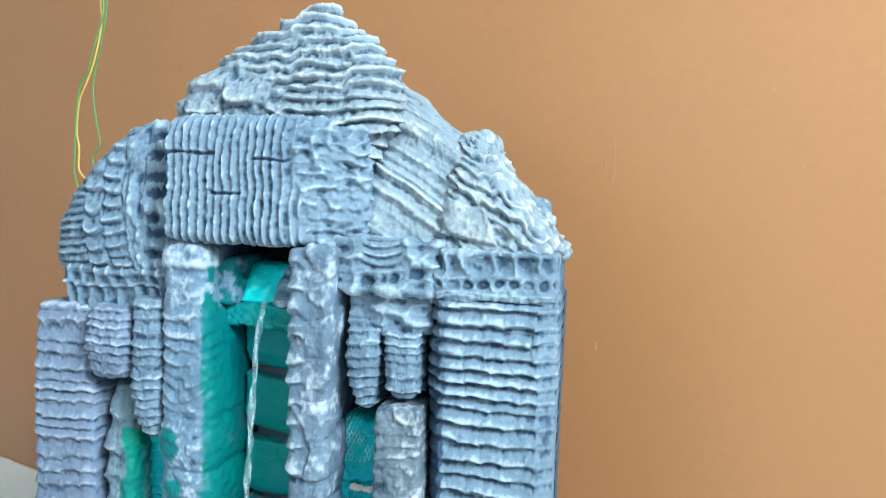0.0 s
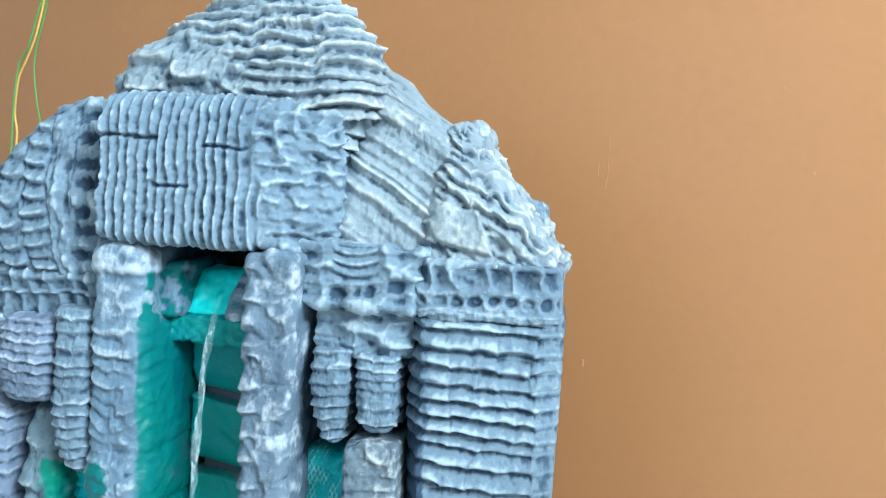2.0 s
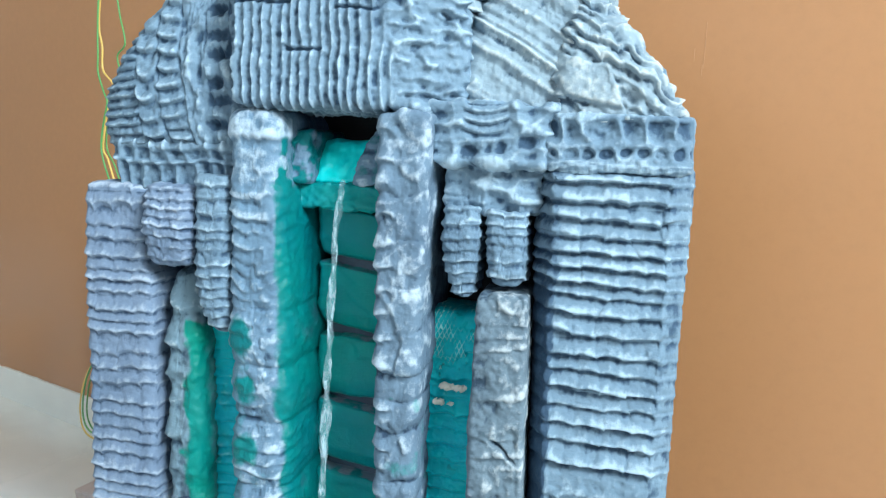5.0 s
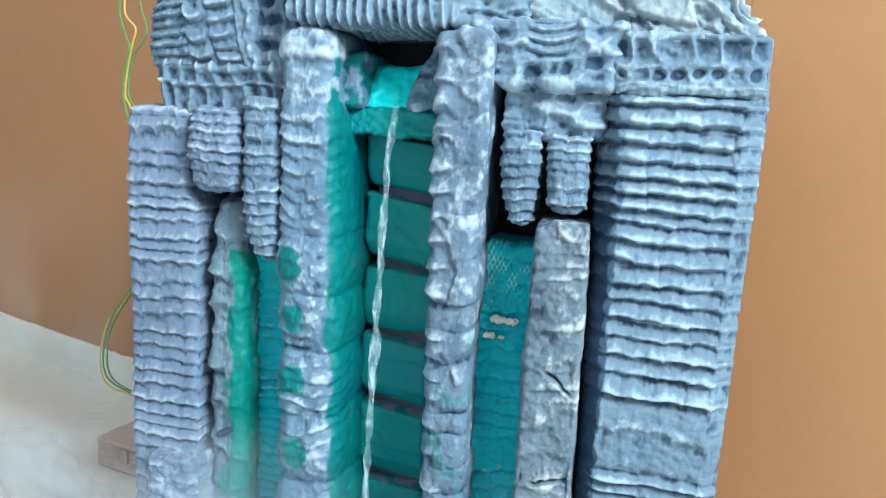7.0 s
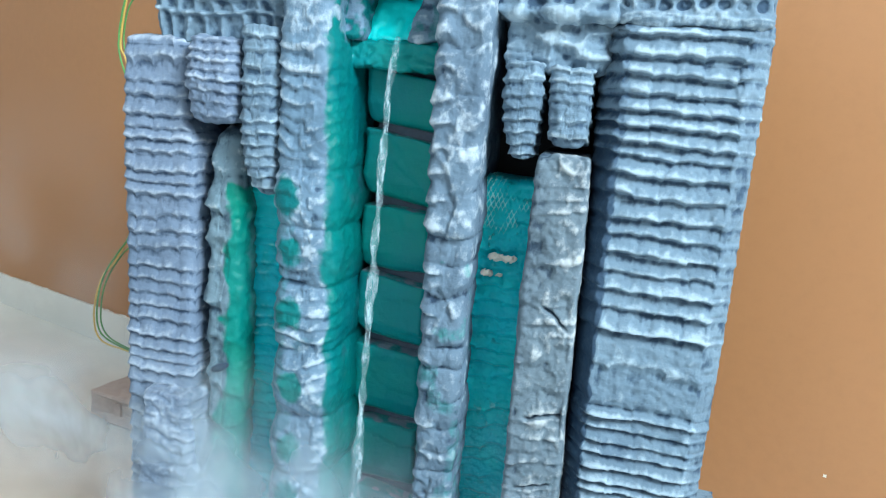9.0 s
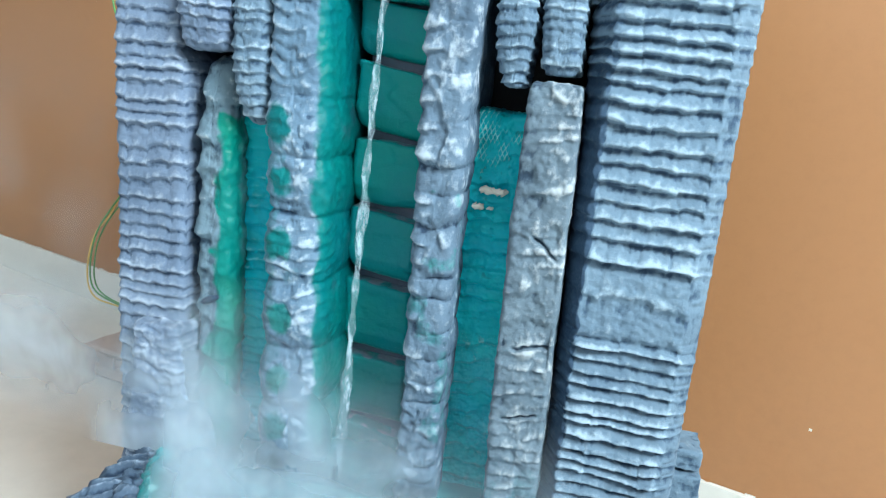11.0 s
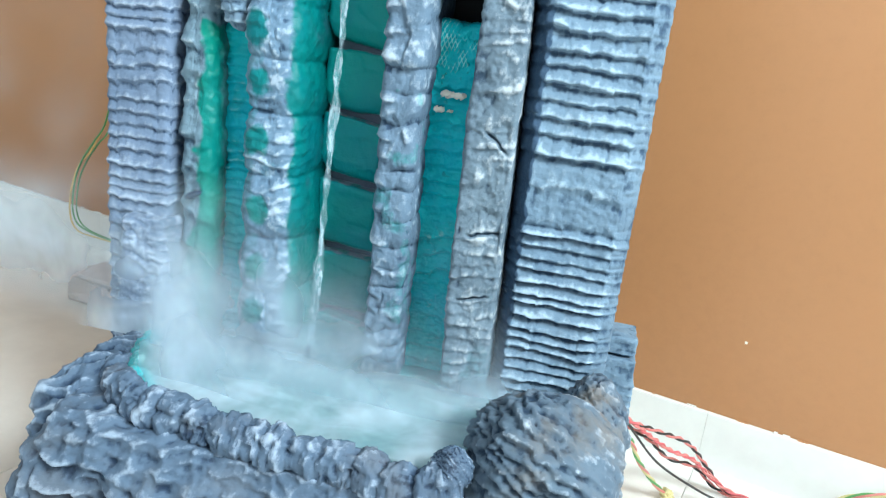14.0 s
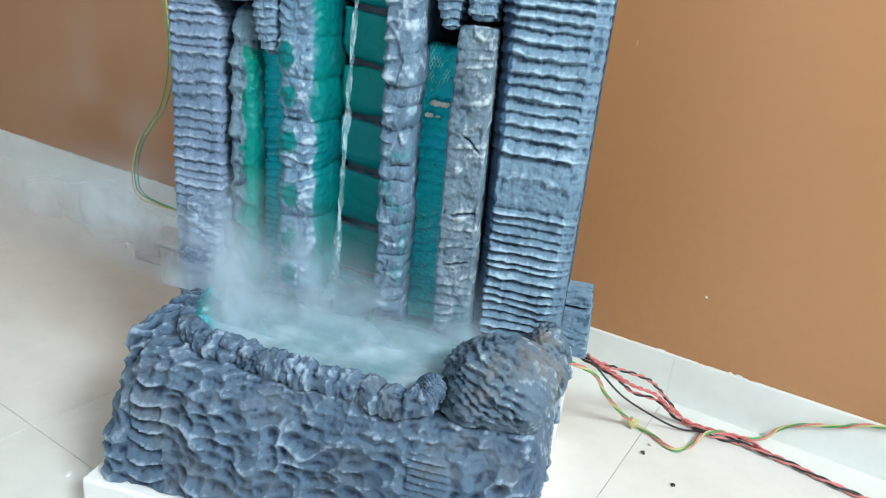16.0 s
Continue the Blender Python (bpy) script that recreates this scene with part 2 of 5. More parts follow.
def carve(name, parent, keys, mat, cut, teal=None, bend=None, step=0.0025, rc=0.01, rt=0.008, rb=0.004, lean=0.0, chipped=1.0, flank=1.0, reach=0.055, label=""):
    """A carved block. keys: rows of z, left x, right x, front y, back y, from the bottom up. Its section is a rectangle
    with corners rounded by rc, its ends rounded by rt and rb. cut(x, y, z, s) gives the relief in metres and the crest
    from 0 to 1;
    s runs round the section in metres from the middle of the front. flank: how strongly the relief runs on round the
    sides. reach: how far back from the front the pale brush went; behind it the shade of the gaps is painted in. lean:
    how far the right flank draws in towards the back."""
    step *= 0.62
    k = np.array(keys, dtype=float)
    z0, z1 = k[0, 0], k[-1, 0]
    zs, inset = [], []
    half = 0.49 * min((k[:, 2] - k[:, 1]).min(), (k[:, 4] - k[:, 3]).min())
    n = max(4, int(half / (step * 1.6)))
    for a in np.linspace(1.0, 0.0, n, endpoint=False):
        zs.append(z0), inset.append(rb + (half - rb) * a)
    for a in np.linspace(0, math.pi / 2, 5, endpoint=False):
        zs.append(z0 + rb * (1 - math.cos(a))), inset.append(rb * (1 - math.sin(a)))
    for z in np.linspace(z0 + rb, z1 - rt, max(3, int((z1 - z0 - rb - rt) / step))):
        zs.append(z), inset.append(0.0)
    for a in np.linspace(0, math.pi / 2, 6)[1:]:
        zs.append(z1 - rt * (1 - math.sin(a))), inset.append(rt * (1 - math.cos(a)))
    for a in np.linspace(0.0, 1.0, n + 1)[1:]:
        zs.append(z1), inset.append(rt + (half - rt) * a)
    zs, inset = np.array(zs), np.array(inset)
    xl, xr, yf, yb = (np.interp(zs, k[:, 0], k[:, c]) for c in (1, 2, 3, 4))
    xl, xr, yf, yb = xl + inset, xr - inset, yf + inset, yb - inset
    r = np.minimum(np.maximum(rc - inset * 0.5, 0.001), 0.49 * np.minimum(xr - xl, yb - yf))
    wide, deep = (k[:, 2] - k[:, 1]).max(), (k[:, 4] - k[:, 3]).max()
    ns, nf, na, nb = (max(3, int(v)) for v in (deep / step / 1.5, wide / step, rc * 1.57 / step + 2, wide / 0.02))
    cols = []
    for f in np.linspace(0, 1, ns, endpoint=False):
        cols.append((xl, yb + (yf + r - yb) * f))
    for a in np.linspace(0, math.pi / 2, na, endpoint=False):
        cols.append((xl + r - r * math.cos(a), yf + r - r * math.sin(a)))
    for f in np.linspace(0, 1, nf, endpoint=False):
        cols.append((xl + r + (xr - xl - 2 * r) * f, yf))
    for a in np.linspace(0, math.pi / 2, na, endpoint=False):
        cols.append((xr - r + r * math.sin(a), yf + r - r * math.cos(a)))
    for f in np.linspace(0, 1, ns, endpoint=False):
        cols.append((xr, yf + r + (yb - yf - r) * f))
    for f in np.linspace(0, 1, nb, endpoint=False):
        cols.append((xr + (xl - xr) * f, yb))
    X, Y = np.stack([c[0] for c in cols], 1), np.stack([c[1] for c in cols], 1)
    Z = np.repeat(zs[:, None], X.shape[1], 1)
    if bend:
        Y = Y + bend(X, Y, Z)
    if lean:
        share = (X - xl[:, None]) / np.maximum(xr - xl, 1e-6)[:, None]
        X = X - lean * np.maximum(Y - k[:, 3].max(), 0) * np.clip(share * 1.6 - 0.6, 0, 1)
    P = np.stack([X, Y, Z], -1)
    du = np.roll(P, -1, 1) - np.roll(P, 1, 1)
    dv = np.gradient(P, axis=0)
    N = np.cross(du, dv)
    N /= np.maximum(np.linalg.norm(N, axis=-1, keepdims=True), 1e-12)
    mid = ns + na + nf // 2
    seg = np.linalg.norm(np.diff(P, axis=1, append=P[:, :1]), axis=-1)
    S = np.cumsum(seg, 1)
    S = S - S[:, mid:mid + 1]
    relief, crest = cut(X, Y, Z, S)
    w1 = bumps(X, Y, Z, 0.012, 401, 2) * 0.002
    chip = facets(S + w1, Z + w1 * 0.7, 0.0085, 0.0055, 402) + 0.6 * facets(S - w1, Z + w1, 0.0042, 0.0030, 403)
    flake = veins(X, Y, Z, 0.011, 404)
    grit = bumps(X, Y, Z, 0.0055, 405, 3)
    chip = blurred(chip, 1)
    relief = relief + (chip * 0.00105 + flake * 0.0003 + grit * 0.0007) * chipped
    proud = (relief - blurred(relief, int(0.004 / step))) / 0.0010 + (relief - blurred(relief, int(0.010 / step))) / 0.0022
    # crest steers both the pale brush on high spots and the painted groove shade
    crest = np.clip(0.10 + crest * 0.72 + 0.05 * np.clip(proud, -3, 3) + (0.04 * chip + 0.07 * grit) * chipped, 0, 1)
    # less brush and more painted gap shade towards the back
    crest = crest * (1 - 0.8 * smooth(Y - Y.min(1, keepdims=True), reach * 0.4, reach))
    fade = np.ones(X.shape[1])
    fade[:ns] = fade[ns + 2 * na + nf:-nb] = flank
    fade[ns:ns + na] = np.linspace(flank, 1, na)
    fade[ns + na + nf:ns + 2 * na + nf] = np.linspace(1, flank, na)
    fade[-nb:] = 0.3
    P = P + N * (relief * fade)[..., None]
    rows, across = X.shape
    i = np.arange(rows * across).reshape(rows, across)
    j = np.roll(i, -1, 1)
    faces = np.stack([i[:-1], j[:-1], j[1:], i[1:]], -1).reshape(-1, 4).tolist()
    faces += [list(reversed(i[0].tolist())), i[-1].tolist()]
    ob = mesh_object(name, P.reshape(-1, 3).tolist(), faces, mat)
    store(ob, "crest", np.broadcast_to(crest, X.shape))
    store(ob, "teal", np.broadcast_to(teal(X, Y, Z) if teal else 0.0, X.shape))
    ob.parent = parent
    if label:
        tagged(ob, label)
    return ob


def part(name, bm, mat, parent, label=""):
    me = bpy.data.meshes.new(name)
    bm.to_mesh(me)
    bm.free()
    me.materials.append(mat)
    ob = new(name, me)
    ob.parent = parent
    return tagged(ob, label)


def box(x0, x1, y0, y1, z0, z1, bevel=0.0):
    bm = bmesh.new()
    bmesh.ops.create_cube(bm, size=1.0, matrix=Matrix.LocRotScale(((x0 + x1) / 2, (y0 + y1) / 2, (z0 + z1) / 2), None, (x1 - x0, y1 - y0, z1 - z0)))
    if bevel:
        bmesh.ops.bevel(bm, geom=bm.edges[:], offset=bevel, segments=2, affect="EDGES", profile=0.5)
    return bm


def glide(points, n):
    """A smooth line through points (Catmull-Rom), n steps a span."""
    p = [Vector(points[0])] + [Vector(q) for q in points] + [Vector(points[-1])]
    out = []
    for a, b, c, d in zip(p, p[1:], p[2:], p[3:]):
        for k in range(n):
            t = k / n
            out.append(0.5 * ((2 * b) + (c - a) * t + (2 * a - 5 * b + 4 * c - d) * t * t + (3 * b - a - 3 * c + d) * t ** 3))
    return out + [p[-2]]


def tube(name, line, radius, mat, parent=None, sides=8, twist=None):
    """A round tube along a line. twist: (offset, length of a turn, phase) winds it round the line."""
    verts, faces, run = [], [], 0.0
    side = Vector((0, 0, 1))
    for k, p in enumerate(line):
        d = (line[min(k + 1, len(line) - 1)] - line[max(k - 1, 0)]).normalized()
        a = d.cross(side)
        a = a.normalized() if a.length > 1e-4 else d.orthogonal().normalized()
        b = a.cross(d).normalized()
        side = b
        if k:
            run += (p - line[k - 1]).length
        c = Vector(p)
        if twist:
            w = 2 * math.pi * run / twist[1] + twist[2]
            c = c + a * math.cos(w) * twist[0] + b * math.sin(w) * twist[0]
        rad = radius(k / (len(line) - 1)) if callable(radius) else radius
        for s in range(sides):
            w = 2 * math.pi * s / sides
            verts.append(c + a * math.cos(w) * rad + b * math.sin(w) * rad)
    for k in range(len(line) - 1):
        for s in range(sides):
            i, j = k * sides + s, k * sides + (s + 1) % sides
            faces.append((i, j, j + sides, i + sides))
    faces += [tuple(range(sides))[::-1], tuple(range(len(verts) - sides, len(verts)))]
    ob = mesh_object(name, [tuple(v) for v in verts], faces, mat)
    ob.parent = parent
    return ob


def slab(name, a0, a1, b0, b1, z0, z1, mat, bevel=0.0):
    """A block in the room's own axes."""
    bm = box(a0, a1, b0, b1, z0, z1, bevel)
    bmesh.ops.rotate(bm, verts=bm.verts, cent=(0, 0, 0), matrix=Matrix.Rotation(ASKEW, 3, "Z"))
    return part(name, bm, mat, None)


# ---- the room ----
floor = tagged(slab("floor", LEFT - 0.2, RIGHT + 0.2, FRONT - 0.2, WALL + 0.2, -0.12, -0.003, GROUT), "pale cream floor tiles with thin grey joints", "floor", kind="structure")
tagged(slab("wall_north", LEFT - 0.2, RIGHT + 0.2, WALL, WALL + 0.2, -0.003, CEIL, WALLPAINT), "smooth wall painted warm orange brown", "wall", kind="structure")
tagged(slab("wall_west", LEFT - 0.2, LEFT, FRONT, WALL, -0.003, CEIL, WHITEWALL), "plain grey painted wall", "wall", kind="structure")


def wall_with_window(name, a0, a1, b0, b1, along, w0, w1, z0, z1):
    """A wall with one opening from w0 to w1 along its length and z0 to z1."""
    wall = tagged(new(name), "plain grey painted wall with a window opening", "wall", kind="structure")
    spans = [(None, w0, -0.003, CEIL), (w1, None, -0.003, CEIL), (w0, w1, -0.003, z0), (w0, w1, z1, CEIL)]
    for lo, hi, q0, q1 in spans:
        if along == "b":
            piece = slab("wall_piece", a0, a1, b0 if lo is None else lo, b1 if hi is None else hi, q0, q1, WHITEWALL)
        else:
            piece = slab("wall_piece", a0 if lo is None else lo, a1 if hi is None else hi, b0, b1, q0, q1, WHITEWALL)
        piece.parent = wall


wall_with_window("wall_east", RIGHT, RIGHT + 0.2, FRONT, WALL, "b", -0.75, 0.25, 1.7, 2.55)
wall_with_window("wall_south", LEFT, RIGHT, FRONT - 0.2, FRONT, "a", -1.45, 0.25, 1.05, 2.35)
tagged(slab("ceiling", LEFT - 0.2, RIGHT + 0.2, FRONT - 0.2, WALL + 0.2, CEIL, CEIL + 0.1, CEILPAINT), "plain white ceiling", "ceiling", kind="structure")

# ---- the fountain ----
# Its parts are given from an origin 34 mm over the fountain's foot.
fountain = tagged(new("fountain"), "carved slate-blue rock fountain with teal channels and dry-brushed crests", "fountain")
fountain.location = (0, 0, -0.034)


def rock(x, y, z, s, seed, lump=0.006, size=0.035):
    return bumps(x, y, z, size, seed) * lump + bumps(x, y, z, 0.009, seed + 3, 2) * 0.0011


def strokes(s, z, size, seed):
    """Dry-brush marks, longer along z; about -1 to 1."""
    return bumps(s, s * 0, z * 0.3, size, seed, 2)


def layered(pitch, depth, seed, wave=0.35, lump=0.0015, sharp=1.5, shift=0.0, width=0.02):
    """Cut of level ribs, each hacked out in short scallops of that width round the section."""
    def cut(x, y, z, s):
        a = s / width + 0.3 * bumps(x, y, z, 0.04, seed + 2, 1)
        k = np.floor(a)
        u = 2 * (a - k) - 1
        w = bumps(x, y, z * 0.5, 0.04, seed, 1) * wave + bumps(x * 0, y * 0, z, 0.035, seed + 30, 2) * 0.45
        w = w + 0.22 * hashed(k, np.floor(z / (pitch * 1.7)), k * 0, seed + 1) - 0.14 * u * u
        h = ribs(-z + shift + pitch * w, pitch, sharp, seed)
        brush = strokes(s, z, 0.004, seed + 7)
        return (h - 0.5) * depth + bumps(x, y, z, 0.04, seed + 4) * lump, np.clip(0.13 + h * (0.62 + 0.2 * bumps(x, y, z, 0.025, seed + 8, 2)) + 0.13 * brush, 0, 1)
    return cut


def scooped(w, h, depth, seed, lump=0.003, curve=0.25, mix=0.55):
    """Cut of stacked gouge marks, crossed by a coarser set of hollows."""
    def cut(x, y, z, s):
        q = bumps(x, y, z, 0.04, seed, 2)
        r = bumps(x, y, z, 0.04, seed + 20, 2)
        c = scales(s + q * w * 0.25, z + r * h * 0.3, w, h, seed, curve)
        d = bowls(s + r * 0.004, z + q * 0.004, w * 1.2, h * 1.3, seed + 6)
        v = c * (1 - mix) + d * mix
        brush = strokes(s, z, 0.005, seed + 7)
        return (v - 0.35) * depth + bumps(x, y, z, 0.05, seed + 4) * lump, np.clip(v * 0.74 + 0.05 + brush * 0.12, 0, 1)
    return cut


def lumpy(seed, lump=0.006, size=0.035, depth=0.004, w=0.03, h=0.022):
    """Cut of broken rock: swellings one over another, chiselled flats and crooked crests."""
    def cut(x, y, z, s):
        q = bumps(x, y, z, 0.03, seed, 3)
        r = bumps(x, y, z, 0.02, seed + 20, 3)
        c = beads(z + q * h * 0.5 + s * 0.12, h, seed)
        f = facets(s + r * 0.005, z + q * 0.006, w * 0.95, h * 0.45, seed + 5)
        fold = ribs(-z + q * 0.005 + r * 0.003 - s * 0.1, 0.0078, 1.2, seed + 6) * smooth(bumps(x, y, z, 0.03, seed + 8, 2), -0.35, 0.35)
        v = veins(x, y, z, 0.03, seed + 9)
        b = bumps(x, y, z, size, seed + 2)
        rough = bumps(x, y, z, 0.0045, seed + 7, 3)
        relief = b * lump * 0.7 + (c - 0.6) * depth * 1.35 + (fold - 0.3) * 0.0026 + f * depth * 0.3 + rough * 0.0005
        return relief, np.clip(0.04 + 0.24 * b + 0.34 * c + 0.3 * fold + 0.12 * f + 0.14 * v + 0.2 * rough, 0, 1)
    return cut


def chiselled(seed, width=0.026, height=0.030, depth=0.0065, lump=0.003, small=1.0):
    """Cut of hacked rock: lumps that swell downwards and break off, flats across them, and white paint splashed over."""
    def cut(x, y, z, s):
        q = bumps(x, y, z, 0.05, seed, 2)
        r = bumps(x, y, z, 0.018, seed + 20, 2)
        a = (s + q * 0.006) / width
        k = np.floor(a)
        u = 2 * (a - k) - 1
        place = z + q * height * 0.3 + height * (0.6 * hashed(k, k * 0, k * 0, seed + 2) + 0.10 * u * u + 0.12 * r) + bumps(x * 0, y * 0, z, height * 2.2, seed + 31, 2) * height * 0.35
        lumps = ribs(-place, height, 1.3, seed)
        broad = blurred(facets(s + r * 0.003, z + q * 0.006, width, height * 0.7, seed + 5), 1)
        chop = blurred(facets(s + r * 0.002, z + r * 0.002, 0.0115, 0.0092, seed + 6), 1)
        fold = ribs(-place + r * 0.003, height * 0.32, 1.3, seed + 3) * smooth(bumps(x, y, z, 0.045, seed + 8, 2), -0.1, 0.4)
        splash = smooth(bumps(x, y, z, 0.034, seed + 9, 3) + 0.25 * broad + 0.25 * (lumps - 0.5), -0.05, 0.6)
        relief = (lumps - 0.5) * depth + broad * depth * 0.28 + (chop * 0.0016 + fold * 0.0026) * small + q * lump
        return relief, np.clip(0.10 + 0.26 * lumps + 0.10 * broad + 0.12 * chop + 0.22 * fold + 0.38 * splash + 0.10 * r, 0, 1)
    return cut


# columns, from one end of the front to the other
carve("column", fountain, [(0.20, -0.582, -0.507, 0.606, 0.72), (0.652, -0.580, -0.505, 0.604, 0.72), (0.662, -0.580, -0.513, 0.604, 0.72), (0.736, -0.579, -0.513, 0.606, 0.72)],
      VIOLET, layered(0.0142, 0.0060, 11, 0.18, 0.0014, 0.9), rc=0.009, rt=0.012, flank=0.3, chipped=0.6, label="violet-grey column with level carved ribs")
def worn_block(x, y, z, s):
    h, c = lumpy(12, 0.003, 0.03, 0.0035, 0.02, 0.016)(x, y, z, s)
    return h * 0.7, np.clip(c * 0.6 + 0.34, 0, 1)


carve("buttress", fountain, [(0.20, -0.556, -0.486, 0.574, 0.66), (0.32, -0.552, -0.492, 0.580, 0.66), (0.405, -0.547, -0.498, 0.585, 0.66)],
      VIOLET, worn_block, rc=0.010, rt=0.004, reach=0.2, label="rough pale violet-grey foot block")
carve("pendant", fountain, [(0.663, -0.503, -0.459, 0.594, 0.66), (0.70, -0.507, -0.456, 0.588, 0.66), (0.737, -0.505, -0.457, 0.594, 0.66)],
      VIOLET, layered(0.0085, 0.0030, 13, 0.3, 0.001, 1.2), rc=0.012, rt=0.005, rb=0.006, step=0.0016, label="short ribbed hanging rock")
carve("pendant", fountain, [(0.603, -0.441, -0.424, 0.602, 0.64), (0.625, -0.449, -0.420, 0.592, 0.65), (0.66, -0.454, -0.419, 0.588, 0.66), (0.748, -0.455, -0.418, 0.592, 0.67)],
      SLATE, layered(0.0105, 0.0032, 14, 0.4, 0.001, 1.2), rc=0.013, rt=0.004, rb=0.008, step=0.0016, label="long ribbed hanging rock with a pointed tip")


def streak(edge, soft=0.012, seed=1, below=9.0):
    """Teal paint to the right of a wavering edge."""
    def teal(x, y, z):
        e = edge + bumps(x, y, z, 0.03, seed) * soft
        return smooth(x, e - 0.013, e + 0.010) * smooth(below + bumps(x, y, z, 0.02, seed + 1) * 0.012 - z, -0.01, 0.012)
    return teal


def green_side(x, y, z, s):
    h, c = chiselled(15, 0.030, 0.044, 0.0068, 0.004, 0.7)(x, y, z, s)
    # the flank beside the channel is coloured darker with depth, as shade
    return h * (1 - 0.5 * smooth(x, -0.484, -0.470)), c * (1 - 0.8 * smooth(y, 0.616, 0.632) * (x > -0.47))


# the green also thins with depth, part of that painted shade
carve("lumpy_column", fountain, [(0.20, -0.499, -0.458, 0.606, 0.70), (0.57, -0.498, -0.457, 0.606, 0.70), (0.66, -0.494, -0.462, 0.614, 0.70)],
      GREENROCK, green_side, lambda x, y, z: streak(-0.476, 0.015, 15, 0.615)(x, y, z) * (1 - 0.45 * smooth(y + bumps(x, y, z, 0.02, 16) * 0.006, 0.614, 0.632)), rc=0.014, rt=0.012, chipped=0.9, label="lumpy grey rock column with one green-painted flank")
carve("channel", fountain, [(0.20, -0.470, -0.405, 0.634, 0.70), (0.64, -0.468, -0.405, 0.634, 0.70)],
      CHANNEL, layered(0.0105, 0.0036, 16, 0.35, 0.002), lambda x, y, z: 0.80 - 0.30 * smooth(bumps(x, y, z * 0.8, 0.014, 28, 2), 0.0, 0.7), rc=0.004, label="deep blue-green water channel between rocks")


SPOTS = ((-0.398, 0.608), (-0.397, 0.556), (-0.395, 0.502), (-0.392, 0.436), (-0.391, 0.374), (-0.393, 0.325))


def wet_front(x, y, z):
    e = np.interp(z, [0.2, 0.4, 0.6, 0.735, 0.806], [-0.353, -0.363, -0.367, -0.372, -0.370]) + bumps(x, y, z, 0.025, 3) * 0.005
    # teal thins with depth to paint the shade of the receding flank
    out = smooth(x, e - 0.011, e + 0.006) * (1 - 0.28 * smooth(y + bumps(x, y, z, 0.025, 4) * 0.006, 0.607, 0.622) * smooth(-z, -0.70, -0.62))
    for cx, cz in SPOTS:
        q = np.hypot(x - cx + 0.004, (z - cz) * 0.8) + bumps(x, y, z, 0.012, 8) * 0.003
        out = np.maximum(out, 0.74 * smooth(-q, -0.0190, -0.0065) * smooth(-y, -0.625, -0.60))
    out = out * (1 - 0.55 * smooth(z, 0.725, 0.745) * smooth(bumps(x, y, z, 0.010, 14, 3), -0.4, 0.3))
    glaze = smooth(bumps(x, y, z, 0.03, 9, 2), -0.3, 0.7) * smooth(-z + bumps(x, y, z, 0.05, 10, 1) * 0.04, -0.66, -0.48)
    shade = 0.42 * smooth(-x + bumps(x, y, z, 0.02, 13, 2) * 0.008, 0.391, 0.403) * smooth(-z, -0.66, -0.60)
    # teal ends near the top; the lintel's shade is imitated by plain slate there
    return np.maximum(out * smooth(-z + bumps(x, y, z, 0.02, 12, 2) * 0.006, -0.788, -0.772), np.maximum(0.50 * glaze, shade))


def draped(x, y, z, s):
    q = bumps(x, y, z, 0.05, 17, 2)
    r = bumps(x, y, z, 0.02, 18, 2)
    p = np.interp(z + q * 0.004, [0.20, 0.25, 0.30, 0.349, 0.404, 0.470, 0.529, 0.582, 0.634, 0.69, 0.735], np.arange(11.0))
    f = p - np.floor(p)
    low = smooth(-z, -0.66, -0.60)
    bulge = np.sqrt(np.clip(1 - (2 * f - 1) ** 2, 0, 1))
    fold = ribs(-z + q * 0.010 + r * 0.003 + (x + 0.395) ** 2 * 6 - (x + 0.395) * 0.06, 0.0125, 1.2, 20)
    drape = smooth(-y, -0.635, -0.60) * smooth(-z, -0.748, -0.735) * (0.35 + 0.65 * smooth(bumps(x, y, z, 0.06, 21, 1), -0.3, 0.3)) * (1 - 0.45 * low)
    cap = smooth(z + r * 0.002, 0.776, 0.784)
    neck = smooth(z, 0.738, 0.752) * (1 - cap)
    # side: strip where wet glints are painted as pale flecks
    side = smooth(x + q * 0.004, -0.399, -0.386) * low
    brush = bumps(x, y, z, 0.008, 22, 3)
    relief = (bulge - 0.6) * 0.0085 * low + (fold - 0.45) * 0.0048 * drape + cap * 0.002 - neck * 0.0025 + q * 0.003 + brush * 0.0006 + 0.0016 * blurred(facets(s + r * 0.002, z + r * 0.002, 0.013, 0.0095, 23), 1)
    # the last crest term paints shade on the flank that turns back
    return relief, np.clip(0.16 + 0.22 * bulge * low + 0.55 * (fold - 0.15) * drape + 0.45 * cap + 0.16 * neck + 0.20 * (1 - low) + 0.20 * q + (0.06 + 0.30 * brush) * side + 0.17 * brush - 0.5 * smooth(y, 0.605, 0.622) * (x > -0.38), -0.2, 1)


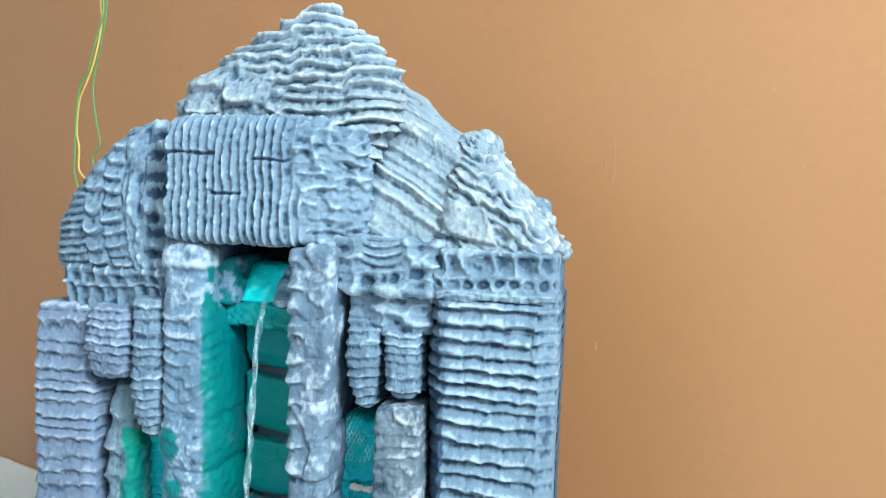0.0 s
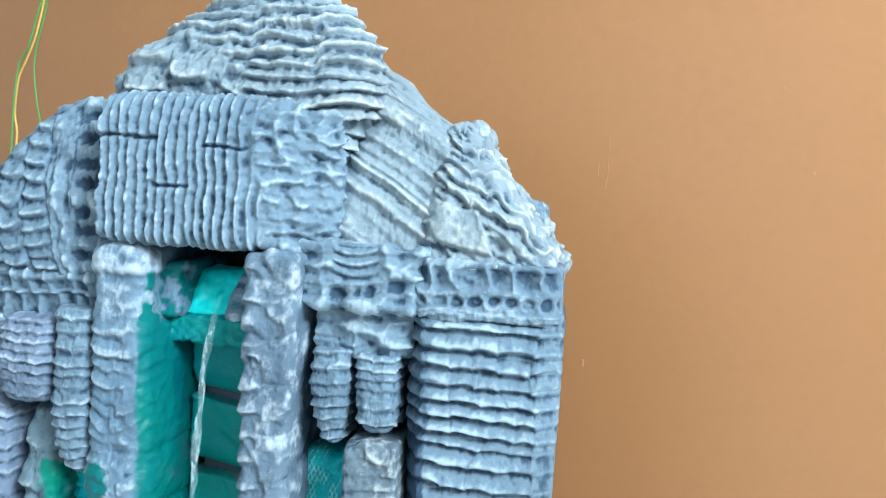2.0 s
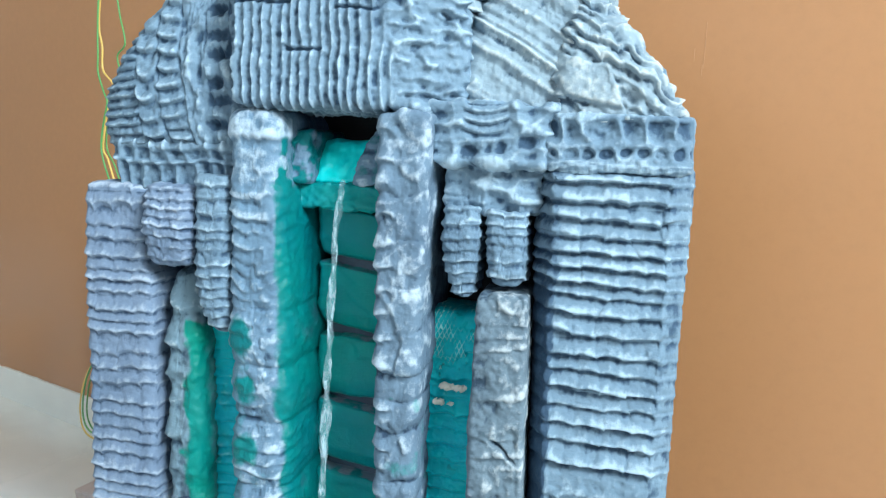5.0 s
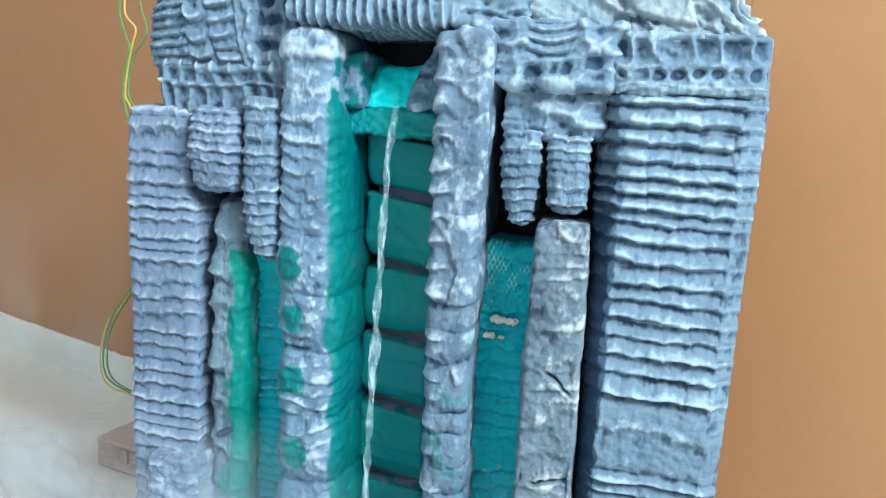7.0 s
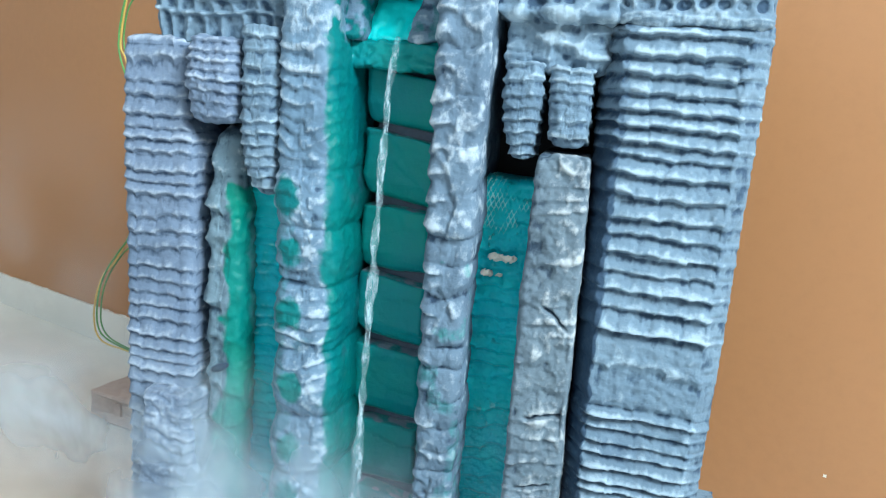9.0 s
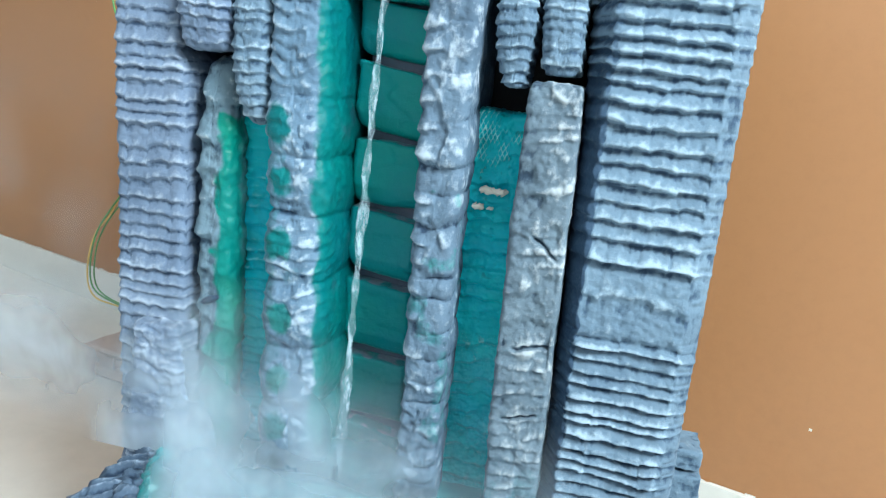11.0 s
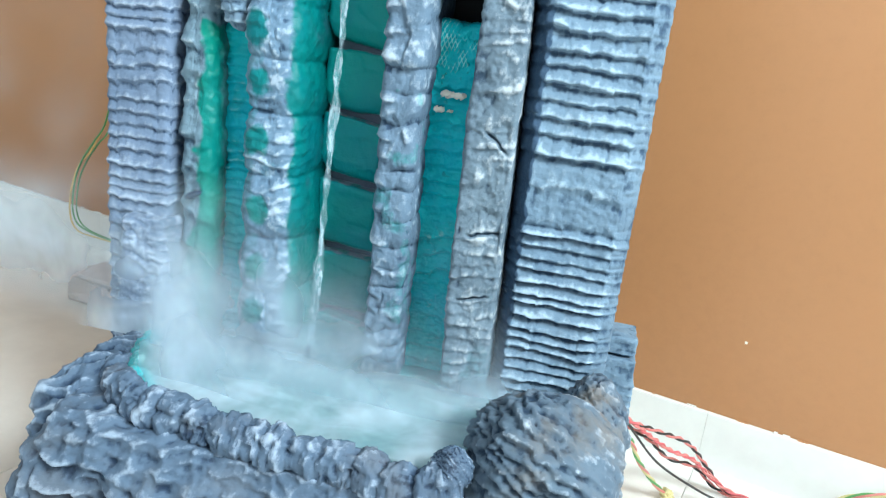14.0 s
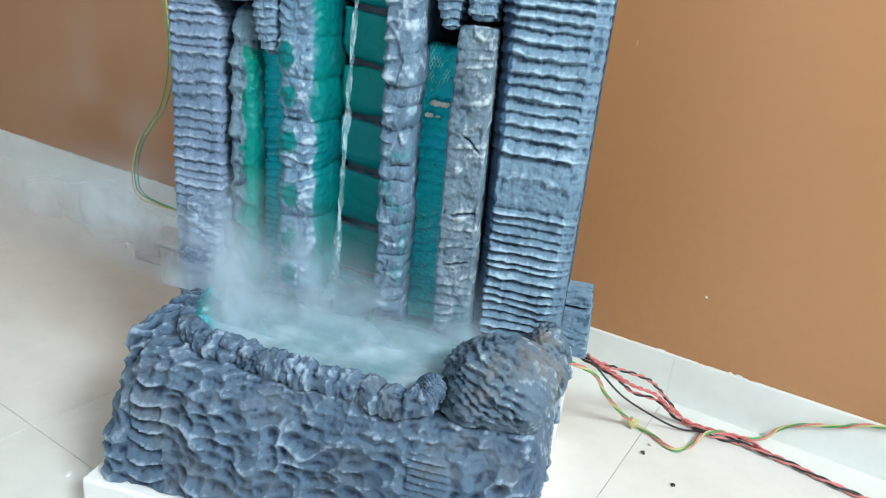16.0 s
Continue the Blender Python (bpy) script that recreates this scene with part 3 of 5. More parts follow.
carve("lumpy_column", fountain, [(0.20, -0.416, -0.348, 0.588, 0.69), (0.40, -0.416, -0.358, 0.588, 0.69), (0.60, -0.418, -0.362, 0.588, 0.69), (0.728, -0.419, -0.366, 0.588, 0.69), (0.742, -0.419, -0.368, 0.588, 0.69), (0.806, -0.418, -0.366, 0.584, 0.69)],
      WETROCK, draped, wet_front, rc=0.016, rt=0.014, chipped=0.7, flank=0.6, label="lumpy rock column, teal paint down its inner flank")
def pillowed(x, y, z, s):
    """Lumps one over another, closer towards the foot, notched along one corner."""
    q = bumps(x, y, z, 0.05, 19, 2)
    r = bumps(x, y, z, 0.016, 20, 2)
    place = z + q * 0.010 + r * 0.003 - (x + 0.26) ** 2 * 10 + 0.010 * bumps(z * 0, z * 0, z, 0.05, 22, 2)
    p = np.interp(place, [0.20, 0.42, 0.56, 0.81], [0.0, 10.0, 15.0, 22.0])
    k = np.floor(p)
    f = p - k
    bulge = np.sqrt(np.clip(1 - (2 * f - 1) ** 2, 0, 1)) * (0.55 + 0.45 * hashed(k, k * 0, k * 0, 24))
    lip = smooth(f, 0.5, 0.8) * smooth(-f, -1.0, -0.92)
    corner = smooth(-x + q * 0.003, 0.262, 0.272)
    notch = ribs(-z + q * 0.016 + r * 0.005, 0.023, 1.0, 30)
    flat = blurred(facets(s + r * 0.004, z + q * 0.008 + r * 0.004, 0.019, 0.026, 26), 2)
    low = smooth(-z, -0.66, -0.56)
    fleck = bumps(x, y, z * 0.7, 0.006, 27, 3)
    relief = (bulge - 0.6) * (0.0030 + 0.0030 * low) * (1 - 0.5 * corner) + (notch - 0.5) * 0.0062 * corner + flat * 0.0030 + q * 0.003 + fleck * 0.0005
    return relief, np.clip(0.18 + 0.10 * (1 - low) + 0.18 * lip * (1 - corner) + 0.14 * bulge + 0.26 * notch * corner - 0.10 * corner + 0.20 * flat + 0.22 * smooth(bumps(x, y, z, 0.03, 28, 2), 0.0, 0.6) + 0.20 * fleck, 0, 1)


carve("lumpy_column", fountain, [(0.20, -0.2785, -0.2405, 0.590, 0.69), (0.42, -0.279, -0.241, 0.590, 0.69), (0.51, -0.279, -0.243, 0.590, 0.69), (0.66, -0.283, -0.240, 0.589, 0.69), (0.805, -0.283, -0.2365, 0.588, 0.69)],
      SPLASHED, pillowed, lambda x, y, z: 0.46 * smooth(bumps(x, y, z, 0.022, 21, 3), -0.2, 0.7) * smooth(-z, -0.66, -0.56) + smooth(-x, 0.279, 0.287) * smooth(y, 0.61, 0.63) * 0.3,
      rc=0.009, rt=0.005, flank=0.45, chipped=0.7, step=0.002, label="grey rock column with white-brushed crests")
def net_lines(x, y, z):
    q = bumps(x, y, z, 0.02, 26, 3) * 0.003
    q = q * 0.3
    a, b = (x + q) / 0.0042 + z / 0.0085, (x + q) / 0.0042 - z / 0.0085
    line = np.maximum(np.clip(1 - np.abs(a - np.round(a)) * 3.4, 0, 1), np.clip(1 - np.abs(b - np.round(b)) * 3.4, 0, 1))
    return line * smooth(z + q * 3, 0.555, 0.60) * smooth(bumps(x, y, z, 0.012, 29, 2), -0.8, 0.3)


def netted(x, y, z, s):
    h, c = layered(0.017, 0.0035, 22, 0.4, 0.002)(x, y, z, s)
    line = net_lines(x, y, z)
    return h + line * 0.0010, np.clip(c + line * 0.8, 0, 1)


def netted_wash(x, y, z):
    return 1 - 0.7 * net_lines(x, y, z) - smooth(bumps(x, y, z, 0.006, 27, 2), 0.55, 0.8) * 0.5


carve("channel", fountain, [(0.20, -0.262, -0.186, 0.634, 0.70), (0.634, -0.250, -0.186, 0.640, 0.70)],
      CHANNEL, netted, netted_wash, rc=0.003, step=0.0013, label="glossy teal water channel with level ripples")


def cracked(x, y, z, s):
    q = bumps(x, y, z, 0.05, 23, 2)
    r = bumps(x, y, z, 0.018, 24, 2)
    fleck = bumps(x, y, z * 0.7, 0.0052, 32, 3)
    cells = blurred(facets(s + r * 0.004, z + q * 0.008 + r * 0.003, 0.024, 0.022, 33), 2)
    fold = ribs(-z + q * 0.006 + r * 0.003 + x * 0.15, 0.0125, 1.2, 34) * smooth(bumps(x, y, z, 0.035, 35, 2), -0.2, 0.3)
    side = smooth(-x + q * 0.006, 0.180, 0.187)
    h = q * 0.0036 + cells * 0.0030 + (fold - 0.3) * 0.0024 + fleck * 0.0007
    c = np.clip((0.30 + 0.20 * fold + 0.20 * cells + 0.20 * smooth(bumps(x, y, z, 0.04, 36, 2), -0.2, 0.5)) * (1 - 0.45 * side) + 0.17 * fleck, 0, 1)
    for cx, cz, slope, half in ((-0.168, 0.531, -0.9, 0.010), (-0.168, 0.444, 0.12, 0.016), (-0.172, 0.380, 0.2, 0.014)):
        d = np.abs(z - cz - slope * (x - cx) - bumps(x, y, z, 0.01, 31, 2) * 0.002)
        g = np.clip(1 - d / 0.0025, 0, 1) * smooth(half - np.abs(x - cx), -0.004, 0.004) * (y < 0.62)
        h, c = h - 0.006 * g, c * (1 - g)
    return h, c


carve("short_column", fountain, [(0.20, -0.193, -0.148, 0.590, 0.69), (0.36, -0.195, -0.148, 0.590, 0.69), (0.45, -0.1975, -0.149, 0.590, 0.69), (0.60, -0.197, -0.152, 0.590, 0.69), (0.662, -0.195, -0.153, 0.592, 0.69)],
      DUSTY, cracked, lambda x, y, z: 0.4 * smooth(bumps(x, y, z, 0.05, 25), 0.3, 0.6) * smooth(-z, -0.45, -0.35), rc=0.005, rt=0.005, flank=0.3, chipped=0.9, step=0.002, label="short cracked grey rock column with a flat top")


# heights of the broad column's rib lips, uneven as they were cut; a few plates are left wide
LIPS = (0.19, 0.254, 0.265, 0.276, 0.287, 0.298, 0.309, 0.320, 0.331, 0.342, 0.352, 0.365, 0.381, 0.388, 0.400, 0.414, 0.424, 0.436, 0.447, 0.457, 0.489, 0.522,
        0.542, 0.557, 0.572, 0.586, 0.602, 0.616, 0.633, 0.650, 0.665, 0.675, 0.687, 0.699, 0.711, 0.725, 0.739, 0.755, 0.765, 0.78)


def rib_count(x, z):
    """Counts the ribs from the top of the broad column downwards."""
    sway = bumps(x * 0.6, x * 0, z * 0.6, 0.05, 42, 2) * 0.0022 + bumps(x, x * 0, z, 0.016, 44, 2) * 0.0009
    return len(LIPS) - np.interp(z - sway + (x + 0.09) * 0.03, LIPS, np.arange(len(LIPS)))


def rib_bend(x, y, z):
    """Both front corners are cut back along toothed edges."""
    tooth = beads(rib_count(x * 0 - 0.1, z) + 0.2, 1.0, 49) - 0.5
    left = -0.1315 - (z - 0.2) * 0.012 - 0.0055 * tooth
    right = -0.0505 + 0.0042 * tooth
    return np.where(y < 0.66, np.clip(left - x, 0, 1) * 1.7 + np.clip(x - right, 0, 1) * 0.75, 0.0)


def big_ribs(x, y, z, s):
    a = s / 0.023 + 0.5 * bumps(x, y, z, 0.04, 52, 1)
    k = np.floor(a)
    u = 2 * (a - k) - 1
    h = ribs(rib_count(x, z) + 0.17 * (hashed(k, np.floor(z / 0.021), k * 0, 53) - 0.5) - 0.10 * u * u, 1.0, 0.95, 41)
    h = h * (0.9 + 0.25 * bumps(x, y, z * 0.6, 0.03, 45, 2))
    hair = ribs(rib_count(x, z) * 2.6 + 0.5 * bumps(x, y, z, 0.02, 54, 2), 1.0, 1.0, 55)
    worn = 0.6 * smooth(z, 0.454, 0.462) * smooth(-z, -0.522, -0.514)
    # bare: the left chamfer, unbrushed navy with the gap's shade painted in as well
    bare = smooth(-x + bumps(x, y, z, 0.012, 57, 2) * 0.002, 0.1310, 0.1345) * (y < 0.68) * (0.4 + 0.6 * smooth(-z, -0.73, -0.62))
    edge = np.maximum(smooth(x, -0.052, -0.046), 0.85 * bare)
    scrape = bumps(s, s * 0, z * 0.22, 0.006, 56, 2)
    brush = strokes(s, z, 0.004, 48)
    patch = bumps(x, y, z, 0.022, 50, 2)
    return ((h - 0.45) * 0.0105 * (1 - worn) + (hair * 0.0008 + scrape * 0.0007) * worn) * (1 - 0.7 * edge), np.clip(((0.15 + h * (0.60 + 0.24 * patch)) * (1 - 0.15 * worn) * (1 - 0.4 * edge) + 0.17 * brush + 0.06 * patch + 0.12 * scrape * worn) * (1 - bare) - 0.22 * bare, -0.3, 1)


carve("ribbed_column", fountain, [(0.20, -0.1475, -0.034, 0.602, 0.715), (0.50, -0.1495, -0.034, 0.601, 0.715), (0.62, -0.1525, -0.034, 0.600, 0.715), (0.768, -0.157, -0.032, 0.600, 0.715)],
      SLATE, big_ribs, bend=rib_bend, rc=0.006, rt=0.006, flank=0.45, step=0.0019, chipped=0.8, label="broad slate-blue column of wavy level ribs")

# the head: haunches, lintel, dome
def left_haunch(x, y, z, s):
    q = bumps(x, y, z, 0.05, 51, 2)
    across = x + 0.509 + q * 0.003 + (z - 0.80) * 0.10
    a = across / 0.0235
    k = np.floor(a)
    u = 2 * (a - k) - 1
    col = scales(across + q * 0.003, z + q * 0.008, 0.0235, 0.0150, 52, 0.30)
    rib = ribs(-z + q * 0.002 + 0.001 * u * u, 0.0082, 1.2, 53)
    wide = smooth(across, -0.002, 0.002)
    torn = smooth(across, 0.045, 0.049)
    h = rib * 0.7 * (1 - wide) + col * wide
    h = h * (1 - torn) + torn * (0.36 + 0.55 * bumps(x, y, z * 0.4, 0.009, 59, 3))
    seam = np.clip(np.abs(u) - 0.86, 0, 1) / 0.14 * wide
    row = np.floor(z / 0.021)
    dz = z - (row + 0.3 + 0.4 * hashed(row, row * 0, row * 0, 57)) * 0.021
    dx = x + 0.432 + 0.010 * (hashed(row, row * 0 + 1, row * 0, 57) - 0.5)
    hole = np.exp(-(dx / 0.0085) ** 2 - (dz / 0.0055) ** 2) * (y < 0.66)
    brush = strokes(s, z, 0.005, 54)
    chop = blurred(facets(s + q * 0.003, z + q * 0.003, 0.011, 0.008, 58), 1)
    # crest drops in holes and seams, which paints their inner shade
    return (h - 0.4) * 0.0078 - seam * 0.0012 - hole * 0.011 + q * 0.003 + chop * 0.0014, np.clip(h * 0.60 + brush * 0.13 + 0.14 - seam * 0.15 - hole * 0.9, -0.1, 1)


def neck_cut(x, y, z, s):
    q = bumps(x, y, z, 0.03, 56, 2)
    high = smooth(z + q * 0.0045, 0.7565, 0.759)
    f = flutes(s + q * 0.007, 0.0158, 57) * (1 - high) + flutes(s + q * 0.007 + 0.004, 0.0185, 58) * high
    lip = smooth(z + q * 0.0045, 0.7525, 0.7565) * (1 - high) + smooth(z + q * 0.003, 0.766, 0.771)
    h = np.clip(0.62 * f + 0.5 * lip, 0, 1)
    return (h - 0.4) * 0.0085 + high * 0.001, np.clip(0.14 + 0.5 * h + 0.12 * strokes(s, z, 0.005, 59), 0, 1)


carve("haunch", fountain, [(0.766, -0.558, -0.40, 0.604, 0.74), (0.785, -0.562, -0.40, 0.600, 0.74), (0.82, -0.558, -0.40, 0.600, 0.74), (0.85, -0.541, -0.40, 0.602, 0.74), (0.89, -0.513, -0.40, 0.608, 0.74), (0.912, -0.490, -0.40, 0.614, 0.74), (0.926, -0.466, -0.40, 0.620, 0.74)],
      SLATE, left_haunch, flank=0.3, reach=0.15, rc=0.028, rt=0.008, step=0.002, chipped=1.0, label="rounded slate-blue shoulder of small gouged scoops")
carve("neck", fountain, [(0.730, -0.548, -0.412, 0.612, 0.72), (0.772, -0.546, -0.412, 0.606, 0.72)],
      SLATE, neck_cut, rc=0.008, rt=0.003, step=0.002, chipped=1.0, label="recessed band of two courses of upright gouges")


def lintel_cut(x, y, z, s):
    q = bumps(x, y, z, 0.03, 61, 2)
    face = smooth(-x + q * 0.004, 0.270, 0.279)
    f = flutes(x + q * 0.0022 + bumps(x * 0, y * 0, z, 0.012, 62, 1) * 0.0009, 0.0084, 63)
    rough = bumps(x, y, z, 0.006, 64, 2)
    c = 0.75 * bowls(s + q * 0.008, z + q * 0.006, 0.019, 0.011, 65) + 0.25 * ribs(-z + q * 0.006, 0.013, 1.1, 68)
    c = c * smooth(bumps(x, y, z, 0.022, 66, 2), -0.5, 0.2) + 0.45 * (1 - smooth(bumps(x, y, z, 0.022, 66, 2), -0.5, 0.2))
    c = c + 0.30 * blurred(facets(s + q * 0.003, z + q * 0.004, 0.0125, 0.0085, 69), 1) + 0.15 * blurred(facets(s + z * 0.6, z - s * 0.5, 0.02, 0.006, 60), 1)
    h = (f * (0.85 + 0.3 * q)) * face + c * (1 - face)
    slit = np.zeros_like(x)
    for a, b, zz in ((-0.405, -0.354, 0.891), (-0.317, -0.280, 0.884), (-0.362, -0.328, 0.853)):
        d = np.abs(z - zz - q * 0.0022 - bumps(x, y, z, 0.008, 67, 2) * 0.0012)
        slit = np.maximum(slit, (0.5 + 0.5 * f) * np.clip(1.3 - d / 0.0016, 0, 1) * smooth(x, a - 0.002, a + 0.003) * smooth(-x, -b - 0.003, -b + 0.002))
    front = y < 0.66
    # the slits are cut in and also coloured darker, as if shaded
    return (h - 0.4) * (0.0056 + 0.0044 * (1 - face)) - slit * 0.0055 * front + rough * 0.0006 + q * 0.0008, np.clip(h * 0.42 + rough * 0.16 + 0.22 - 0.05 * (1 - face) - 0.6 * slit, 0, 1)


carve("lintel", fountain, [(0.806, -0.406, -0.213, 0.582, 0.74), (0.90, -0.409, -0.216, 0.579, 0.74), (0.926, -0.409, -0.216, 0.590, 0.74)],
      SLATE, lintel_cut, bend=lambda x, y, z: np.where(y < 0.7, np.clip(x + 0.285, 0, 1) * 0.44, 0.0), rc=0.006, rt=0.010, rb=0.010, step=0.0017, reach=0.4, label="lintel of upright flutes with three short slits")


def dome_cut(x, y, z, s):
    q = bumps(x, y, z, 0.035, 71, 2)
    side = smooth(x + q * 0.006, -0.300, -0.292)
    right = smooth(x + q * 0.006, -0.243, -0.236)
    h = ribs(-z + q * 0.0038 + bumps(x, y, z, 0.012, 75, 2) * 0.0012 + side * 0.005 + right * 0.004 + (x + 0.29) ** 2 * 0.30, 0.0117, 1.4, 72)
    c = scales(s + q * 0.02, z + q * 0.012, 0.05, 0.03, 73, 0.5)
    plainer = smooth(-z - x * 0.32 + q * 0.006, -0.868, -0.855) * (1 - side)
    rough = bumps(x, y, z, 0.006, 74, 2)
    h = h * (1 - plainer) + c * 0.8 * plainer
    return (h * (0.85 + 0.4 * bumps(x, y, z, 0.03, 76, 2)) - 0.45) * 0.0115 + q * 0.003 + rough * 0.0008, np.clip(h * 0.62 + rough * 0.14 + 0.14, 0, 1)


carve("dome", fountain, [(0.880, -0.430, -0.205, 0.626, 0.755), (0.905, -0.434, -0.200, 0.618, 0.755), (0.918, -0.437, -0.190, 0.606, 0.755), (0.944, -0.437, -0.183, 0.605, 0.755), (0.965, -0.422, -0.188, 0.610, 0.75), (0.979, -0.401, -0.193, 0.614, 0.745), (0.993, -0.387, -0.205, 0.619, 0.74), (1.004, -0.369, -0.210, 0.623, 0.735), (1.018, -0.343, -0.225, 0.630, 0.725), (1.029, -0.315, -0.239, 0.637, 0.715), (1.038, -0.297, -0.255, 0.643, 0.70), (1.041, -0.289, -0.263, 0.648, 0.69)],
      PALE, dome_cut, lean=0.75, reach=0.4, chipped=1.4, rc=0.045, rt=0.003, step=0.002, label="pale blue dome of stepped level ribs")


def strata(x, y, z, s):
    q = bumps(x, y, z, 0.04, 81, 2)
    c = (z * 0.86 + x * 0.51) + (x + 0.17) ** 2 * 0.9 + q * 0.0022
    w = c + bumps(x * 0, y * 0, c, 0.03, 87, 2) * 0.006
    band = hashed(np.floor(w / 0.024), c * 0, c * 0, 85)
    lined = smooth(band, 0.25, 0.6) * smooth(bumps(x, y, z, 0.05, 88, 1), -0.5, 0.3)
    h = ribs(-w, 0.0075, 1.1, 82) * 0.42 * (0.25 + 0.75 * lined) + 0.58 * ribs(-w, 0.024, 2.2, 86)
    rough = bumps(x, y, z, 0.006, 84, 3)
    return (h - 0.4) * 0.0095 + q * 0.002 + rough * 0.0007, np.clip(0.24 + h * 0.70 + rough * 0.14, 0, 1)


carve("haunch", fountain, [(0.808, -0.236, -0.118, 0.612, 0.74), (0.860, -0.232, -0.100, 0.622, 0.74), (0.890, -0.226, -0.108, 0.630, 0.74), (0.916, -0.210, -0.122, 0.638, 0.74), (0.935, -0.215, -0.148, 0.642, 0.74), (0.952, -0.225, -0.164, 0.646, 0.74), (0.962, -0.225, -0.178, 0.650, 0.74)],
      PALE, strata, lean=0.5, reach=0.4, chipped=0.8, rc=0.03, rt=0.006, step=0.002, label="pale sloping shoulder of slanting strata")


def crag(x, y, z, s):
    q = bumps(x, y, z, 0.03, 91, 3)
    layer = ribs(-z - x * 0.55 + q * 0.007 + 0.0025 * np.abs(np.sin(x * 170 + q * 2)), 0.0105, 1.1, 96)
    c = bowls(s + q * 0.01, z + q * 0.01, 0.028, 0.018, 92) * 0.4 + 0.6 * layer
    h = 0.3 + 0.4 * facets(s + q * 0.008, z + q * 0.008 + s * 0.3, 0.030, 0.015, 93) + 0.3 * layer
    k = smooth(bumps(x, y, z, 0.04, 94, 1), -0.15, 0.2)
    rough = bumps(x, y, z, 0.006, 95, 2)
    plate = smooth(0.020 - np.abs(x + 0.118 + 0.35 * (z - 0.834) + q * 0.002), -0.0015, 0.0015) * smooth(0.015 - np.abs(z - 0.834 + 0.2 * (x + 0.118) - q * 0.002), -0.0015, 0.0015)
    v = (c * k + h * (1 - k)) * (1 - plate) + plate * (0.66 + 0.03 * rough - 3.0 * (z - 0.834))
    return (v - 0.4) * 0.0105 + q * 0.004 * (1 - 0.7 * plate) + rough * 0.0009 * (1 - 0.6 * plate), np.clip(v * 0.78 + 0.02 + rough * 0.18, 0, 1)


carve("crag", fountain, [(0.798, -0.150, -0.040, 0.611, 0.74), (0.806, -0.148, -0.043, 0.603, 0.73), (0.822, -0.146, -0.050, 0.607, 0.72), (0.850, -0.142, -0.068, 0.613, 0.72), (0.868, -0.140, -0.085, 0.620, 0.72), (0.884, -0.138, -0.099, 0.626, 0.72), (0.908, -0.136, -0.113, 0.636, 0.72), (0.916, -0.132, -0.116, 0.642, 0.71)],
      PALE, crag, lean=-0.10, reach=0.4, chipped=0.9, rc=0.018, rt=0.005, step=0.002, label="craggy pale grey shoulder of broken scoops")
carve("crag", fountain, [(0.880, -0.128, -0.099, 0.655, 0.70), (0.908, -0.126, -0.101, 0.655, 0.70), (0.923, -0.123, -0.107, 0.66, 0.70)],
      PALE, scooped(0.014, 0.02, 0.004, 96), rc=0.008, rt=0.006, step=0.002, label="small grey-blue crag behind the shoulder")
carve("crag", fountain, [(0.832, -0.085, -0.051, 0.695, 0.735), (0.853, -0.083, -0.052, 0.695, 0.735), (0.860, -0.079, -0.057, 0.70, 0.73)],
      SLATE, scooped(0.014, 0.02, 0.004, 97), rc=0.006, rt=0.004, step=0.002, label="small grey-blue crag behind the shoulder")


def frieze_cut(x, y, z, s):
    """A row of scalloped hollows over a row of small round holes, on a thin layered ledge."""
    q = bumps(x, y, z, 0.03, 101, 2)
    r = bumps(x, y, z, 0.011, 106, 2)
    a = (s + q * 0.006 + r * 0.0015 + (z - 0.795) * 0.35) / 0.0200
    u = 2 * (a - np.floor(a)) - 1
    w = (z - 0.7945 + q * 0.003 + r * 0.001) / 0.0105
    deep = 0.6 + 0.4 * hashed(np.floor(a), a * 0, a * 0, 103)
    upper = np.clip(1 - np.abs(u) ** 3 - np.abs(w) ** 3, 0, 1) * deep * (0.55 + 0.45 * smooth(w - u * 0.6, -0.9, 0.9))
    b = (s + q * 0.003) / 0.0132
    hole = np.hypot((b - np.floor(b) - 0.5) * 0.0132 + r * 0.0012, (z - 0.7775 + q * 0.003) * 1.15) + r * 0.0014
    lower = smooth(-hole, -0.0062, -0.0030) * (0.5 + 0.5 * hashed(np.floor(b), b * 0, b * 0, 104))
    ledge = smooth(-z + q * 0.002, -0.7715, -0.7690)
    leaves = ribs(-z + q * 0.003, 0.0032, 1.0, 105) * ledge
    # hollows lose crest too, so their shade is partly colour
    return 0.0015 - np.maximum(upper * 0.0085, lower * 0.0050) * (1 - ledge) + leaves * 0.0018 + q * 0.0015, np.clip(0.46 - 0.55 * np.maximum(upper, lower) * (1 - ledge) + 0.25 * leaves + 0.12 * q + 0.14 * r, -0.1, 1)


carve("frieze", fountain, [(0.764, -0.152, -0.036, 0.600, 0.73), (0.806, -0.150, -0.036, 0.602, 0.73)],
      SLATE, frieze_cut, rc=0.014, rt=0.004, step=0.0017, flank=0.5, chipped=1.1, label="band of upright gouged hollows")
